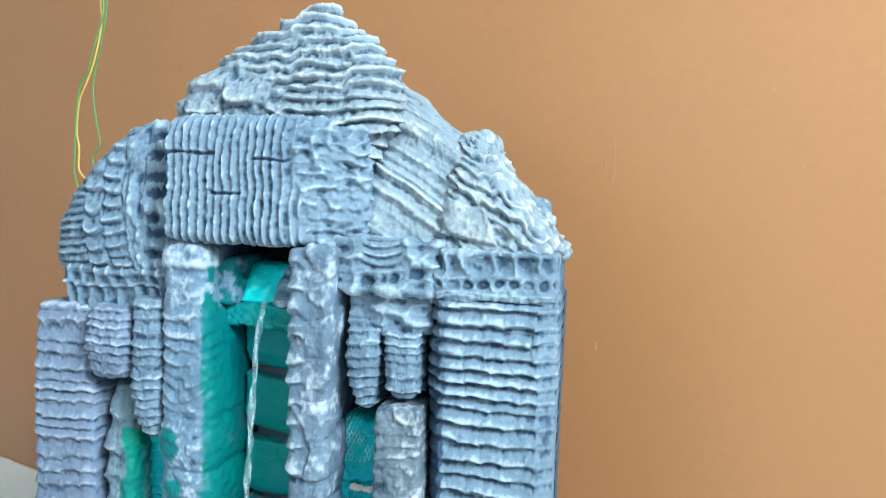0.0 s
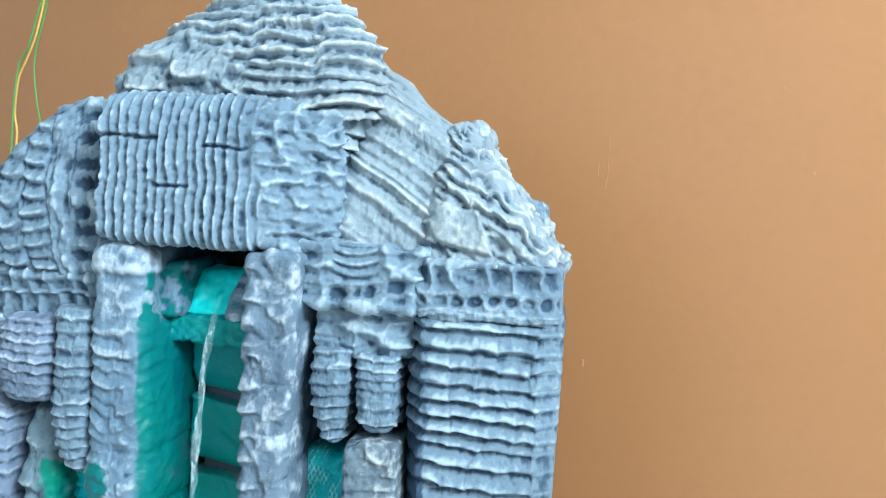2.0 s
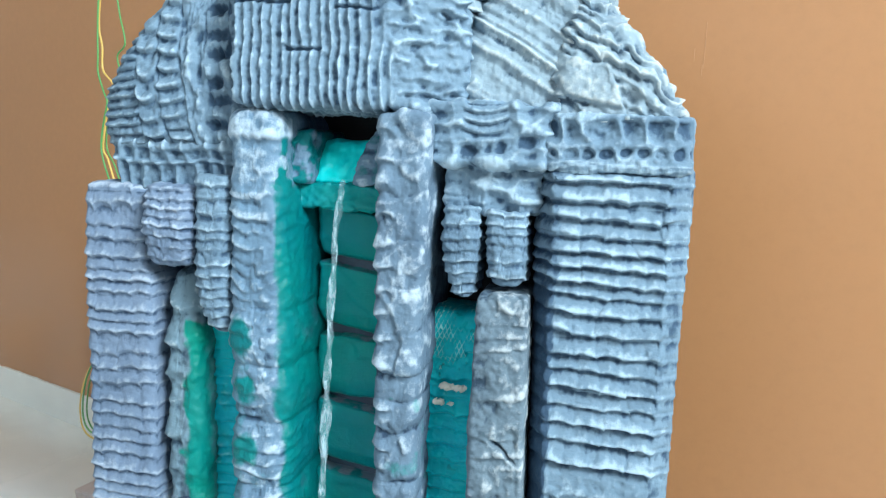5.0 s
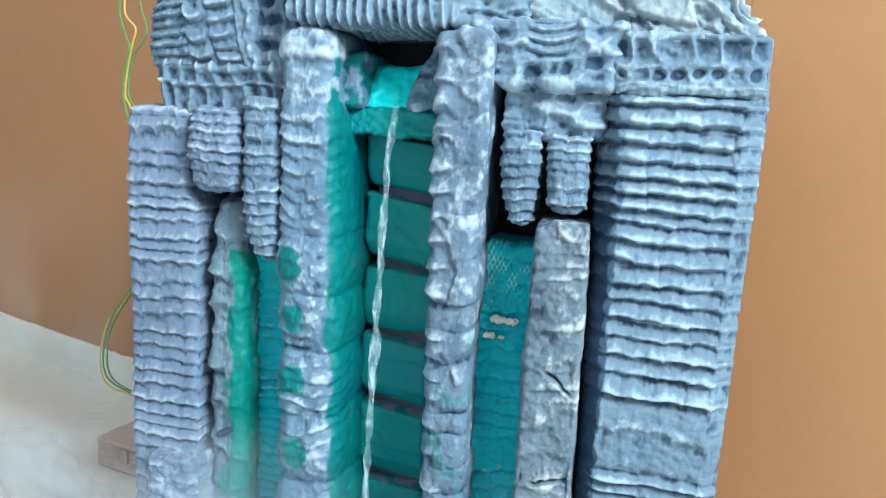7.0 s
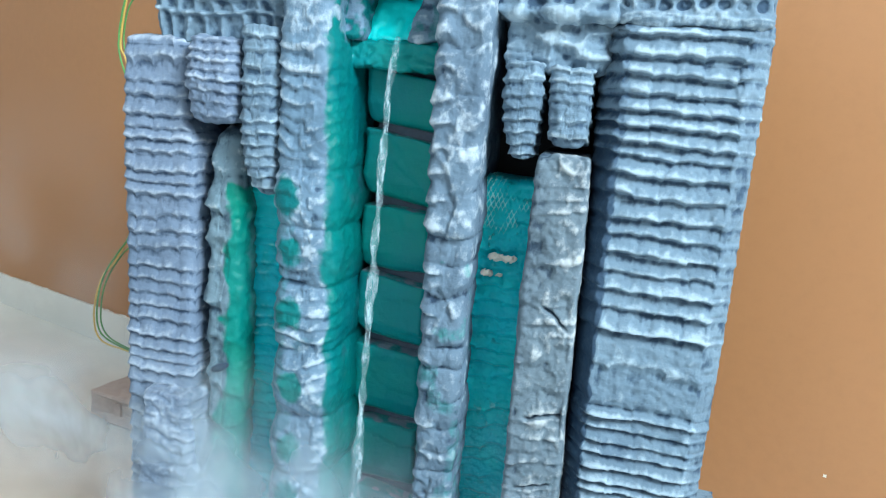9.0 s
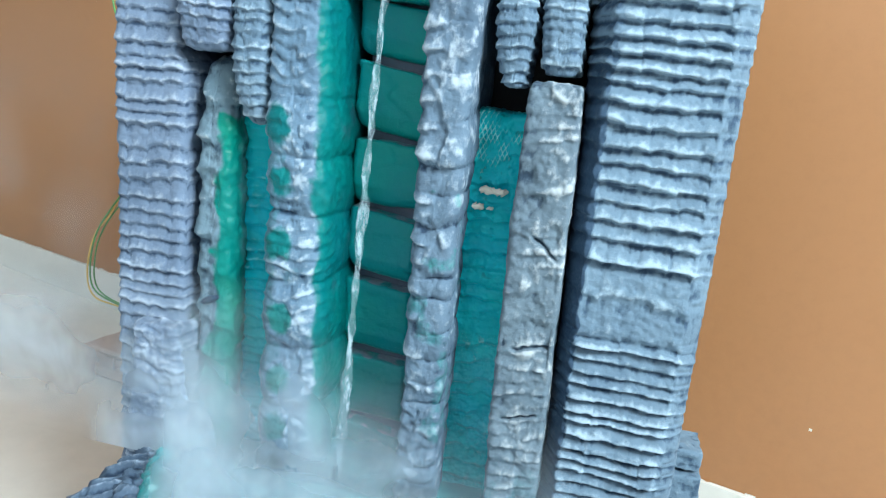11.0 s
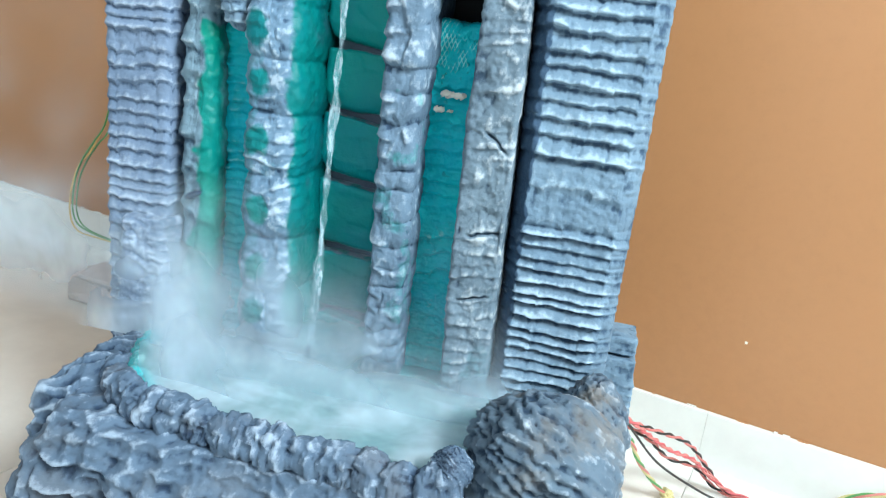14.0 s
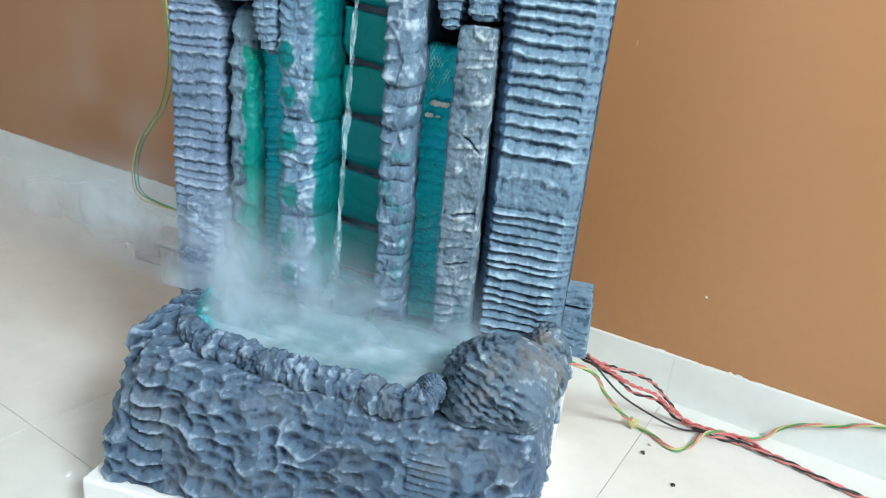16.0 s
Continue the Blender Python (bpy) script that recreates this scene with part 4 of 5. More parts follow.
def corbel_cut(x, y, z, s):
    h, c = scooped(0.0185, 0.0120, 0.0080, 111, 0.003, 0.2, 0.75)(x, y, z, s)
    q = bumps(x, y, z, 0.03, 114, 2)
    arc = ribs(-z + ((x + 0.196) / 0.016) ** 2 * 0.003 + q * 0.002, 0.0078, 1.0, 115)
    k = smooth(x + q * 0.004, -0.213, -0.208) * smooth(-x + q * 0.004, 0.179, 0.184) * smooth(z + q * 0.004, 0.784, 0.789)
    dent = sum(np.exp(-((x - cx + q * 0.002) / 0.0068) ** 4 - ((z - cz + q * 0.002) / 0.0058) ** 4) for cx, cz in ((-0.208, 0.7755), (-0.187, 0.7785), (-0.162, 0.7845)))
    # each dent carries painted shade besides its depth
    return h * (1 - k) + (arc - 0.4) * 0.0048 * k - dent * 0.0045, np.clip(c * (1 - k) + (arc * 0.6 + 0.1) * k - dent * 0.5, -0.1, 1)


carve("corbel", fountain, [(0.726, -0.2275, -0.154, 0.611, 0.70), (0.763, -0.228, -0.154, 0.611, 0.70), (0.767, -0.244, -0.146, 0.599, 0.72), (0.815, -0.246, -0.140, 0.602, 0.73)],
      SLATE, corbel_cut, rc=0.008, rt=0.004, rb=0.003, step=0.0019, label="gouged corbel block over hanging rocks")
carve("pendant", fountain, [(0.655, -0.218, -0.200, 0.604, 0.64), (0.675, -0.225, -0.198, 0.598, 0.645), (0.705, -0.229, -0.195, 0.594, 0.65), (0.732, -0.227, -0.198, 0.598, 0.65)],
      SLATE, layered(0.0088, 0.0034, 112, 0.3, 0.001, 1.1), rc=0.011, rt=0.003, rb=0.004, step=0.0015, label="tapering ribbed hanging rock")
carve("pendant", fountain, [(0.667, -0.186, -0.161, 0.604, 0.65), (0.678, -0.191, -0.158, 0.598, 0.65), (0.730, -0.193, -0.158, 0.600, 0.66)],
      SLATE, layered(0.0105, 0.0030, 113, 0.3, 0.001, 1.1), rc=0.011, rt=0.003, rb=0.003, step=0.0015, label="stout ribbed hanging rock")

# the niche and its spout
# near-black backing: the deep shade of niche and gaps is put into its colour
part("backing", box(-0.565, -0.06, 0.705, 0.738, 0.09, 0.83, 0.006), BLACK, fountain, "near-black backing that paints in the shade between the columns")
carve("ledge", fountain, [(0.720, -0.380, -0.286, 0.628, 0.70), (0.744, -0.380, -0.286, 0.630, 0.70)], BRICKPAINT, lumpy(121, 0.0015, 0.03, 0.0025, 0.015, 0.012),
      lambda x, y, z: 1.0 + 0 * x, rc=0.006, rt=0.004, label="teal ledge under the spout")
carve("spout_cheek", fountain, [(0.742, -0.380, -0.355, 0.616, 0.70), (0.790, -0.378, -0.353, 0.620, 0.70)], WETROCK, chiselled(122, 0.016, 0.020, 0.0018, 0.001, 0.4),
      lambda x, y, z: 0.25 + 0.6 * smooth(bumps(x, y, z, 0.012, 123, 3), -0.5, 0.3), rc=0.008, rt=0.004, label="grey and teal cheek block of the niche")
carve("spout_cheek", fountain, [(0.742, -0.318, -0.280, 0.626, 0.70), (0.770, -0.311, -0.280, 0.630, 0.70), (0.797, -0.295, -0.278, 0.636, 0.70)], WETROCK, chiselled(124, 0.016, 0.020, 0.0018, 0.001, 0.4),
      lambda x, y, z: 0.5 * smooth(bumps(x, y, z, 0.014, 125), 0.0, 0.5) + 0 * x, rc=0.004, rt=0.002, label="slanting grey cheek block of the niche")
carve("spout", fountain, [(0.743, -0.366, -0.300, 0.636, 0.70), (0.782, -0.366, -0.300, 0.654, 0.70)], CYAN, lambda x, y, z, s: (bumps(x, y, z * 0.5, 0.014, 126, 3) * 0.0016, 0 * x), rc=0.004, rt=0.008, label="bright cyan spout block, glossy")

# the brick pillar behind the falling water: joints, then one block a course
pillar = tagged(new("brick_pillar"), "pillar of teal-painted blocks with dark slanting joints")
pillar.parent = fountain
part("core", box(-0.352, -0.292, 0.669, 0.70, 0.20, 0.722), SEAM, pillar)
JOINTS = (0.722, 0.668, 0.600, 0.533, 0.463, 0.386, 0.312, 0.250, 0.20)
for k, (hi, lo) in enumerate(zip(JOINTS, JOINTS[1:])):
    def bulge(x, y, z, s, k=k, hi=hi):
        b = bumps(x, y, z + k, 0.03, 131, 2)
        f = facets(s + 0.3 * k, z, 0.06, 0.03, 132 + k)
        return b * 0.0012 + f * 0.0012, np.clip(0.1 + 0.2 * f + smooth(z, hi - 0.011, hi - 0.004) * 0.4, 0, 1)
    tilt = 0.10 + 0.05 * math.sin(k * 2.3)
    row = carve("brick", pillar, [(lo + 0.003, -0.357, -0.292, 0.661, 0.70), (lo + 0.02, -0.361, -0.292, 0.654, 0.70), (hi - 0.004, -0.359, -0.292, 0.651, 0.70)], BRICKPAINT, bulge,
                lambda x, y, z, hi=hi: smooth(hi - 0.0034 - z + bumps(x, y, z, 0.01, 133) * 0.0012, -0.001, 0.002), rc=0.006, rt=0.003, rb=0.006, step=0.0032, chipped=0.35)
    co = np.empty(len(row.data.vertices) * 3, dtype=np.float32)
    row.data.vertices.foreach_get("co", co)
    co = co.reshape(-1, 3)
    co[:, 2] -= (co[:, 0] + 0.33) * tilt * 1.1
    row.data.vertices.foreach_set("co", co.ravel())

# white scuffs on the teal channel, and dark chips on the green flank
for x0, z0, w, h in ((-0.227, 0.5665, 0.013, 0.006), (-0.215, 0.5655, 0.014, 0.0055), (-0.233, 0.551, 0.012, 0.0058), (-0.222, 0.5505, 0.006, 0.003)):
    bm = bmesh.new()
    bmesh.ops.create_icosphere(bm, subdivisions=4, radius=1.0, matrix=Matrix.LocRotScale((x0, 0.6345, z0), None, (w / 2, 0.003, h / 2)))
    for v in bm.verts:
        v.co += Vector((0.7, 0, 1)) * noise.noise(v.co * 420) * h * 0.45
    part("paint_chip", bm, CHALK, fountain, "bare white chip in the teal paint")
for x0, z0, turn in ((-0.474, 0.435, 25), (-0.474, 0.343, 20)):
    bm = bmesh.new()
    bmesh.ops.create_icosphere(bm, subdivisions=2, radius=1.0, matrix=Matrix.LocRotScale((x0, 0.600, z0), Euler((0, -radians(turn), 0)), (0.0105, 0.005, 0.0038)))
    part("paint_chip", bm, DARKROCK, fountain, "dark chip standing off the green flank")

# base, basin and boulder
def base_cut(x, y, z, s):
    q = bumps(x, y, z, 0.05, 141, 2)
    r = bumps(x, y, z, 0.05, 145, 2)
    c = bowls(s + r * 0.010, z + q * 0.007, 0.0265, 0.0185, 142) * (0.8 + 0.35 * r)
    stack = scales(x + 0.517 + q * 0.008, z + r * 0.006, 0.055, 0.0170, 146, 0.45)
    left = smooth(-x + q * 0.008, 0.459, 0.466) * smooth(x + q * 0.008, -0.520, -0.512) * (y < 0.46)
    right = smooth(x + q * 0.008, -0.165, -0.158) * smooth(-x + q * 0.008, 0.118, 0.125)
    comb = ribs(-z + q * 0.004 + r * 0.002, 0.0088, 1.0, 143)
    v = c * (1 - left) * (1 - right) + stack * left + (0.25 + 0.5 * comb * (0.7 + 0.5 * r)) * right
    ledge = smooth(z + q * 0.007, 0.228, 0.240)
    crust = np.clip(0.5 + 0.5 * bumps(x, y, z, 0.012, 148, 3), 0, 1)
    v = v * (1 - ledge) + (0.1 + 0.25 * crust + 0.45 * bowls(s + q * 0.008, z + y + r * 0.008, 0.026, 0.022, 139) + 0.3 * blurred(facets(s + r * 0.003, z + y + q * 0.004, 0.016, 0.012, 149), 1)) * ledge
    brush = strokes(s, z, 0.006, 144)
    shore = np.interp(y, [0.445, 0.487, 0.54, 0.60, 0.65], [-0.422, -0.468, -0.498, -0.518, -0.53]) - 0.012
    outside = np.maximum(smooth(shore - x, -0.012, 0.004), smooth(-y, -0.442, -0.430))
    flat = smooth(z, 0.268, 0.275)
    top = bowls(x + r * 0.010, y + q * 0.010, 0.030, 0.024, 150) * 0.8 + 0.3 * crust
    v = v * (1 - flat) + top * flat
    relief = (v - 0.5) * (0.0125 * (1 - 0.1 * ledge) * (1 - flat) + 0.0085 * flat) + q * 0.006 * (1 - flat) - 0.004 * flat
    return np.where(flat > 0, relief * outside - 0.010 * flat * (1 - outside), relief), np.clip(v * 0.60 + brush * 0.10 + 0.07, 0, 1)


carve("base", fountain, [(0.088, -0.562, -0.022, 0.396, 0.76), (0.14, -0.560, -0.024, 0.398, 0.76), (0.20, -0.547, -0.024, 0.404, 0.76), (0.235, -0.530, -0.026, 0.408, 0.755), (0.262, -0.512, -0.028, 0.415, 0.75), (0.276, -0.503, -0.030, 0.421, 0.75)],
      DARKROCK, base_cut, rc=0.030, rt=0.007, step=0.0024, chipped=0.9, reach=9.0, flank=0.9, label="dark slate-blue base carved in broad scoops")
def slanting(x, y, z, s):
    q = bumps(x, y, z, 0.04, 151, 2)
    h = ribs(-z * 0.7 - y * 0.45 + x * 0.45 + q * 0.005, 0.0098, 1.0, 152)
    k = smooth(y + q * 0.02, 0.465, 0.490)
    c = bowls(x - y + q * 0.004, z + y + q * 0.004, 0.024, 0.02, 154)
    v = h * k + c * (1 - k)
    return (v - 0.45) * 0.0115 + q * 0.004, np.clip(v * 0.6 + 0.06 + 0.14 * strokes(s, z, 0.006, 155), 0, 1)


carve("rock", fountain, [(0.16, -0.566, -0.47, 0.435, 0.66), (0.235, -0.548, -0.462, 0.440, 0.66), (0.266, -0.545, -0.472, 0.452, 0.66), (0.286, -0.535, -0.492, 0.485, 0.66)],
      DARKROCK, slanting, rc=0.025, rt=0.012, step=0.0026, chipped=0.9, reach=9.0, label="rock with slanting ribs beside the basin")


def lump_tube(name, points, radius, mat, seed, label, wash=0.0):
    """A crusty rounded rim along a line."""
    line = glide(points, 64)
    ob = tube(name, line, lambda t: radius * (0.5 + 0.5 * min(1.0, t / 0.25)), mat, fountain, 40)
    co = np.empty(len(ob.data.vertices) * 3)
    ob.data.vertices.foreach_get("co", co)
    co = co.reshape(-1, 3)
    mid = np.repeat(np.array([tuple(p) for p in line]), 40, 0)
    d = (co - mid) / radius
    x, y, z = co.T
    run = np.repeat(np.concatenate([[0], np.cumsum([(b - a).length for a, b in zip(line, line[1:])])]), 40)
    q = bumps(x, y, z, 0.02, seed, 2)
    p = run / 0.024 + 0.6 * bumps(run, run * 0, run * 0, 0.06, seed + 11, 2)
    k = np.floor(p)
    knob = np.clip(1 - np.abs(2 * (p - k) - 1) ** 4, 0, 1) * (0.5 + 0.5 * hashed(k, k * 0, k * 0, seed))
    around = np.arctan2(d[:, 2], d[:, 1]) * radius
    f = facets(run + q * 0.003, around + q * 0.003, 0.015, 0.012, seed + 1)
    g = facets(run + q * 0.002, around, 0.0065, 0.0055, seed + 4)
    crust = bumps(x, y, z, 0.007, seed + 3, 3)
    h = (knob - 0.5) * 0.0048 + f * 0.0040 + bumps(x, y, z, 0.02, seed + 2, 2) * 0.003
    co = co + d * (h + g * 0.0017 + crust * 0.0014)[:, None]
    co[:, 2] += np.minimum(d[:, 2], 0) * radius * 0.8
    co[:, 1] += np.minimum(d[:, 2], 0) * np.maximum(-d[:, 1], 0) * radius * 0.9
    ob.data.vertices.foreach_set("co", co.astype(np.float32).ravel())
    store(ob, "crest", np.clip(0.30 + h * 38 + g * 0.2 + crust * 0.28, 0, 1))
    store(ob, "teal", np.full(len(x), wash) * smooth(bumps(x, y, z, 0.03, seed + 5, 2), -0.5, 0.3))
    return tagged(ob, label)


lump_tube("basin_rim", [(-0.545, 0.66, 0.262), (-0.530, 0.60, 0.270), (-0.510, 0.540, 0.276), (-0.480, 0.487, 0.282), (-0.435, 0.452, 0.286), (-0.37, 0.436, 0.288), (-0.30, 0.430, 0.287), (-0.23, 0.425, 0.287), (-0.17, 0.416, 0.289), (-0.140, 0.425, 0.300)], 0.0112, DARKROCK, 161, "crusty pale-edged rim of the basin")
lump_tube("rim_lip", [(-0.512, 0.63, 0.276), (-0.503, 0.575, 0.279), (-0.488, 0.532, 0.280), (-0.462, 0.492, 0.279), (-0.43, 0.470, 0.276)], 0.009, CHANNEL, 165, "wet cyan inner lip of the basin", 0.95)


def chip_wave(x, y, z, seed):
    return bumps(x, y, z, 0.012, seed + 16, 2) * 0.0016


def boulder(name, centre, size, seed, mat, label, fine=6):
    bm = bmesh.new()
    bmesh.ops.create_icosphere(bm, subdivisions=fine, radius=1.0)
    p = np.array([tuple(v.co) for v in bm.verts])
    x, y, z = p.T * 0.07
    q = bumps(x, y, z, 0.035, seed, 3)
    lat = z * 0.8 + x * 0.45 + y * 0.2 + q * 0.007
    h = ribs(-lat + chip_wave(x, y, z, seed) * 1.6 + 0.0035 * np.abs(np.sin(x * 150 + q * 3)), 0.0118, 1.0, seed) * (0.8 + 0.4 * bumps(x, y, z, 0.025, seed + 15, 2))
    c = facets(x + z * 0.5 + q * 0.004, y + z * 0.6, 0.026, 0.022, seed + 2) * 0.5 + 0.5
    k = smooth(x * 12 + bumps(x, y, z, 0.05, seed + 5, 2) * 0.5, 0.15, 0.55)
    v = h * (1 - k) + c * k
    rough = bumps(x, y, z, 0.006, seed + 4, 3)
    chip = facets(x + z * 0.5 + q * 0.003, y + z * 0.6, 0.013, 0.010, seed + 13)
    r = 1 + chip * 0.025 + bumps(x, y, z, 0.06, seed + 1, 2) * 0.18 + (v - 0.4) * 0.14 + rough * 0.02 + 0.03 * bumps(x, y, z, 0.02, seed + 19, 2)
    for vert, q3, rad in zip(bm.verts, p, r):
        vert.co = Vector([centre[i] + q3[i] * size[i] * rad for i in range(3)])
    ob = part(name, bm, mat, fountain, label)
    ob.data.polygons.foreach_set("use_smooth", np.ones(len(ob.data.polygons), dtype=bool))
    store(ob, "crest", np.clip(v * 0.66 + rough * 0.18 + 0.10 * chip + 0.14 * veins(x, y, z, 0.022, seed + 7), 0, 1))
    store(ob, "teal", np.zeros(len(p)))
    return ob


boulder("boulder", (-0.085, 0.462, 0.306), (0.064, 0.062, 0.056), 171, GREYROCK, "grey ribbed boulder on the corner of the base")
boulder("pebble", (-0.148, 0.425, 0.302), (0.016, 0.014, 0.017), 181, DARKROCK, "small dark stone against the boulder")
boulder("rock", (-0.046, 0.535, 0.292), (0.034, 0.055, 0.046), 184, GREYROCK, "dark rock between boulder and column")

# the block on the column's far flank, where the cables come out
carve("flank_block", fountain, [(0.243, -0.050, 0.004, 0.675, 0.73), (0.312, -0.050, 0.002, 0.675, 0.73)], SLATE, lumpy(191, 0.0006, 0.03, 0.0006), rc=0.003, rt=0.003, rb=0.002, chipped=0.3, label="flat dark blue block, pale along its edges")
carve("flank_block", fountain, [(0.315, -0.050, 0.000, 0.680, 0.725), (0.336, -0.050, 0.000, 0.680, 0.725)], SLATE, lumpy(192, 0.0006, 0.03, 0.0006), rc=0.003, rt=0.003, rb=0.002, chipped=0.3, label="small dark blue cap block")
part("foam_back", box(-0.50, -0.016, 0.762, 0.80, 0.09, 0.206, 0.002), FOAM, fountain, "bare white foam at the back")

# water: the pool and the falling thread
n = Nodes("pool_water")
n.bump(n.noise(60.0, 3, 0.5, (1, 1, 1), 0.6), 0.3, 0.003)
POOL = n.done((0.02, 0.20, 0.21), 0.08)
n = Nodes("falling_water")
n.bsdf.inputs["Transmission Weight"].default_value = 0.25
n.bsdf.inputs["IOR"].default_value = 1.33
streaks = n.noise(230.0, 3, 0.65, (1, 1, 0.28))
n.bump(streaks, 0.8, 0.003)
FALL = n.done((0.66, 0.90, 1.0), 0.08)
clear = n.tree.nodes.new("ShaderNodeBsdfTransparent")
blend = n.tree.nodes.new("ShaderNodeMixShader")
n.tree.links.new(n.ramp(streaks, 0.46, 0.66, 0.10, 0.62), blend.inputs[0])
n.tree.links.new(clear.outputs[0], blend.inputs[1])
n.tree.links.new(n.bsdf.outputs[0], blend.inputs[2])
n.tree.links.new(blend.outputs[0], n.tree.nodes["Material Output"].inputs["Surface"])
bm = bmesh.new()
bmesh.ops.create_grid(bm, x_segments=60, y_segments=24, size=1.0, matrix=Matrix.LocRotScale((-0.31, 0.5475, 0.277), None, (0.215, 0.1025, 1)))
for v in bm.verts:
    f = (v.co.x + 0.525) / 0.43
    edge = float(np.interp(v.co.y, [0.445, 0.487, 0.54, 0.60, 0.65], [-0.422, -0.468, -0.498, -0.518, -0.53]))
    v.co.x = edge + f * (-0.095 - edge)
    v.co.z += 0.0012 * noise.noise(v.co * 40)
pool = part("pool", bm, POOL, fountain, "dark teal water standing in the basin")
line = []
for k in range(320):
    t = k / 319
    z = 0.746 - 0.474 * t
    drop = math.sqrt(max(0.746 - z, 0.0))
    line.append(Vector((-0.326 - 0.004 * t + 0.0004 * math.sin(k * 0.15) * (1 - 0.5 * t), 0.630 - 0.045 * drop / 0.69, z)))
random.seed(11)
beat = [random.uniform(0.6, 1.35) for _ in range(40)]


def swell(t, size):
    a = t * 38
    k = int(a)
    return size * (beat[k] * (1 - a + k) + beat[k + 1] * (a - k)) * (0.8 + 0.6 * t)


thread = tube("water_thread", line, lambda t: swell(t, 0.0029), FALL, fountain, 14)
co = np.empty(len(thread.data.vertices) * 3)
thread.data.vertices.foreach_get("co", co)
co = co.reshape(-1, 3)
mid = np.repeat(np.array([tuple(p) for p in line]), 14, 0)
x, y, z = co.T
co = mid + (co - mid) * np.array([1.15, 0.55, 1.0]) * (1 + 0.4 * bumps(x * 3, y * 3, z * 0.6, 0.010, 205, 2))[:, None]
co[:, 0] += bumps(z * 0, z * 0, z, 0.03, 207, 2) * 0.0004
thread.data.vertices.foreach_set("co", co.astype(np.float32).ravel())
tagged(thread, "thin sparkling thread of falling water")

# ---- under and round the fountain ----
part_slab = part("foam_slab", box(-0.572, -0.018, 0.386, 0.80, 0.0, 0.056, 0.004), FOAM, None)
tagged(part_slab, "thick white foam slab under the fountain", "slab")

bm = box(-0.10, 0.10, -0.05, 0.05, 0.0, 0.062, 0.006)
bmesh.ops.subdivide_edges(bm, edges=bm.edges[:], cuts=3, use_grid_fill=True)
for v in bm.verts:
    v.co += v.co.normalized() * noise.noise(v.co * 45) * 0.003
for v in bm.verts:
    if v.co.y < -0.04 and abs(v.co.x) < 0.06 and 0.012 < v.co.z < 0.05:
        v.co.y += 0.012
loose = part("brick", bm, CLAY, None)
loose.matrix_world = pose(-0.965, 1.155, 0, 0, 0, -10)
tagged(loose, "dusty pink clay brick lying on the floor, stamped on its side", "brick")
for x0, x1, z0, z1 in ((-0.045, -0.028, 0.018, 0.044), (-0.020, 0.004, 0.038, 0.044), (-0.020, 0.004, 0.018, 0.025), (0.014, 0.022, 0.018, 0.044), (0.032, 0.048, 0.018, 0.044)):
    part("stamp", box(x0, x1, -0.043, -0.0345, z0, z1, 0.001), CLAY, loose)


def cable(name, points, sheaths, label, radius=0.0017, turn=0.045, lift=0.0):
    """A cable of one to three wires wound round each other."""
    thing = tagged(new(name), label, "cable", "cables behind the fountain")
    line = glide(points, 30)
    for k, mat in enumerate(sheaths):
        off = 0.0 if len(sheaths) == 1 else radius * 1.05
        tube("wire", line, radius, mat, thing, 8, (off, turn, 2 * math.pi * k / len(sheaths)))
    return thing


cable("twisted_cable", [(-0.03, 0.735, 0.195), (0.018, 0.78, 0.157), (0.064, 0.821, 0.129), (0.113, 0.861, 0.100), (0.15, 0.895, 0.055), (0.190, 0.915, 0.008), (0.225, 0.893, 0.005), (0.27, 0.888, 0.005), (0.305, 0.884, 0.005), (0.353, 0.863, 0.005), (0.39, 0.841, 0.005), (0.47, 0.803, 0.005), (0.70, 0.70, 0.005)], (PINK, DARK), "red and black twisted cable trailing on the floor")
cable("twisted_cable", [(-0.035, 0.74, 0.189), (0.01, 0.783, 0.152), (0.058, 0.825, 0.112), (0.091, 0.860, 0.073), (0.137, 0.890, 0.050), (0.177, 0.918, 0.008), (0.216, 0.898, 0.010), (0.261, 0.893, 0.010), (0.303, 0.874, 0.008), (0.352, 0.856, 0.006), (0.389, 0.836, 0.006), (0.468, 0.797, 0.005), (0.70, 0.69, 0.005)], (PINK, DARK), "red and black twisted cable trailing on the floor", turn=0.052)
cable("twisted_cable", [(-0.02, 0.738, 0.198), (0.030, 0.786, 0.150), (0.085, 0.838, 0.098), (0.128, 0.874, 0.070), (0.162, 0.898, 0.035), (0.198, 0.908, 0.012), (0.232, 0.900, 0.012), (0.285, 0.894, 0.012), (0.318, 0.870, 0.009)], (RED, PINK), "pair of red wires twisted together, loose at the end", turn=0.038)
cable("single_cable", [(-0.012, 0.735, 0.205), (0.029, 0.783, 0.141), (0.072, 0.826, 0.082), (0.125, 0.862, 0.038), (0.18, 0.892, 0.005), (0.225, 0.890, 0.012), (0.272, 0.905, 0.004), (0.294, 0.903, 0.004), (0.302, 0.882, 0.010)], (DARK,), "single black wire slack on the floor")
cable("twisted_cable", [(-0.03, 0.74, 0.168), (0.021, 0.775, 0.138), (0.046, 0.810, 0.088), (0.073, 0.845, 0.044), (0.103, 0.868, 0.010), (0.132, 0.857, 0.005), (0.167, 0.826, 0.005), (0.196, 0.846, 0.006), (0.23, 0.888, 0.014), (0.309, 0.912, 0.006), (0.341, 0.922, 0.029), (0.37, 0.914, 0.049), (0.42, 0.899, 0.069), (0.473, 0.882, 0.092), (0.70, 0.807, 0.14)], (GREEN, STRAW, PINK), "green, yellow and red wires twisted together", turn=0.07)
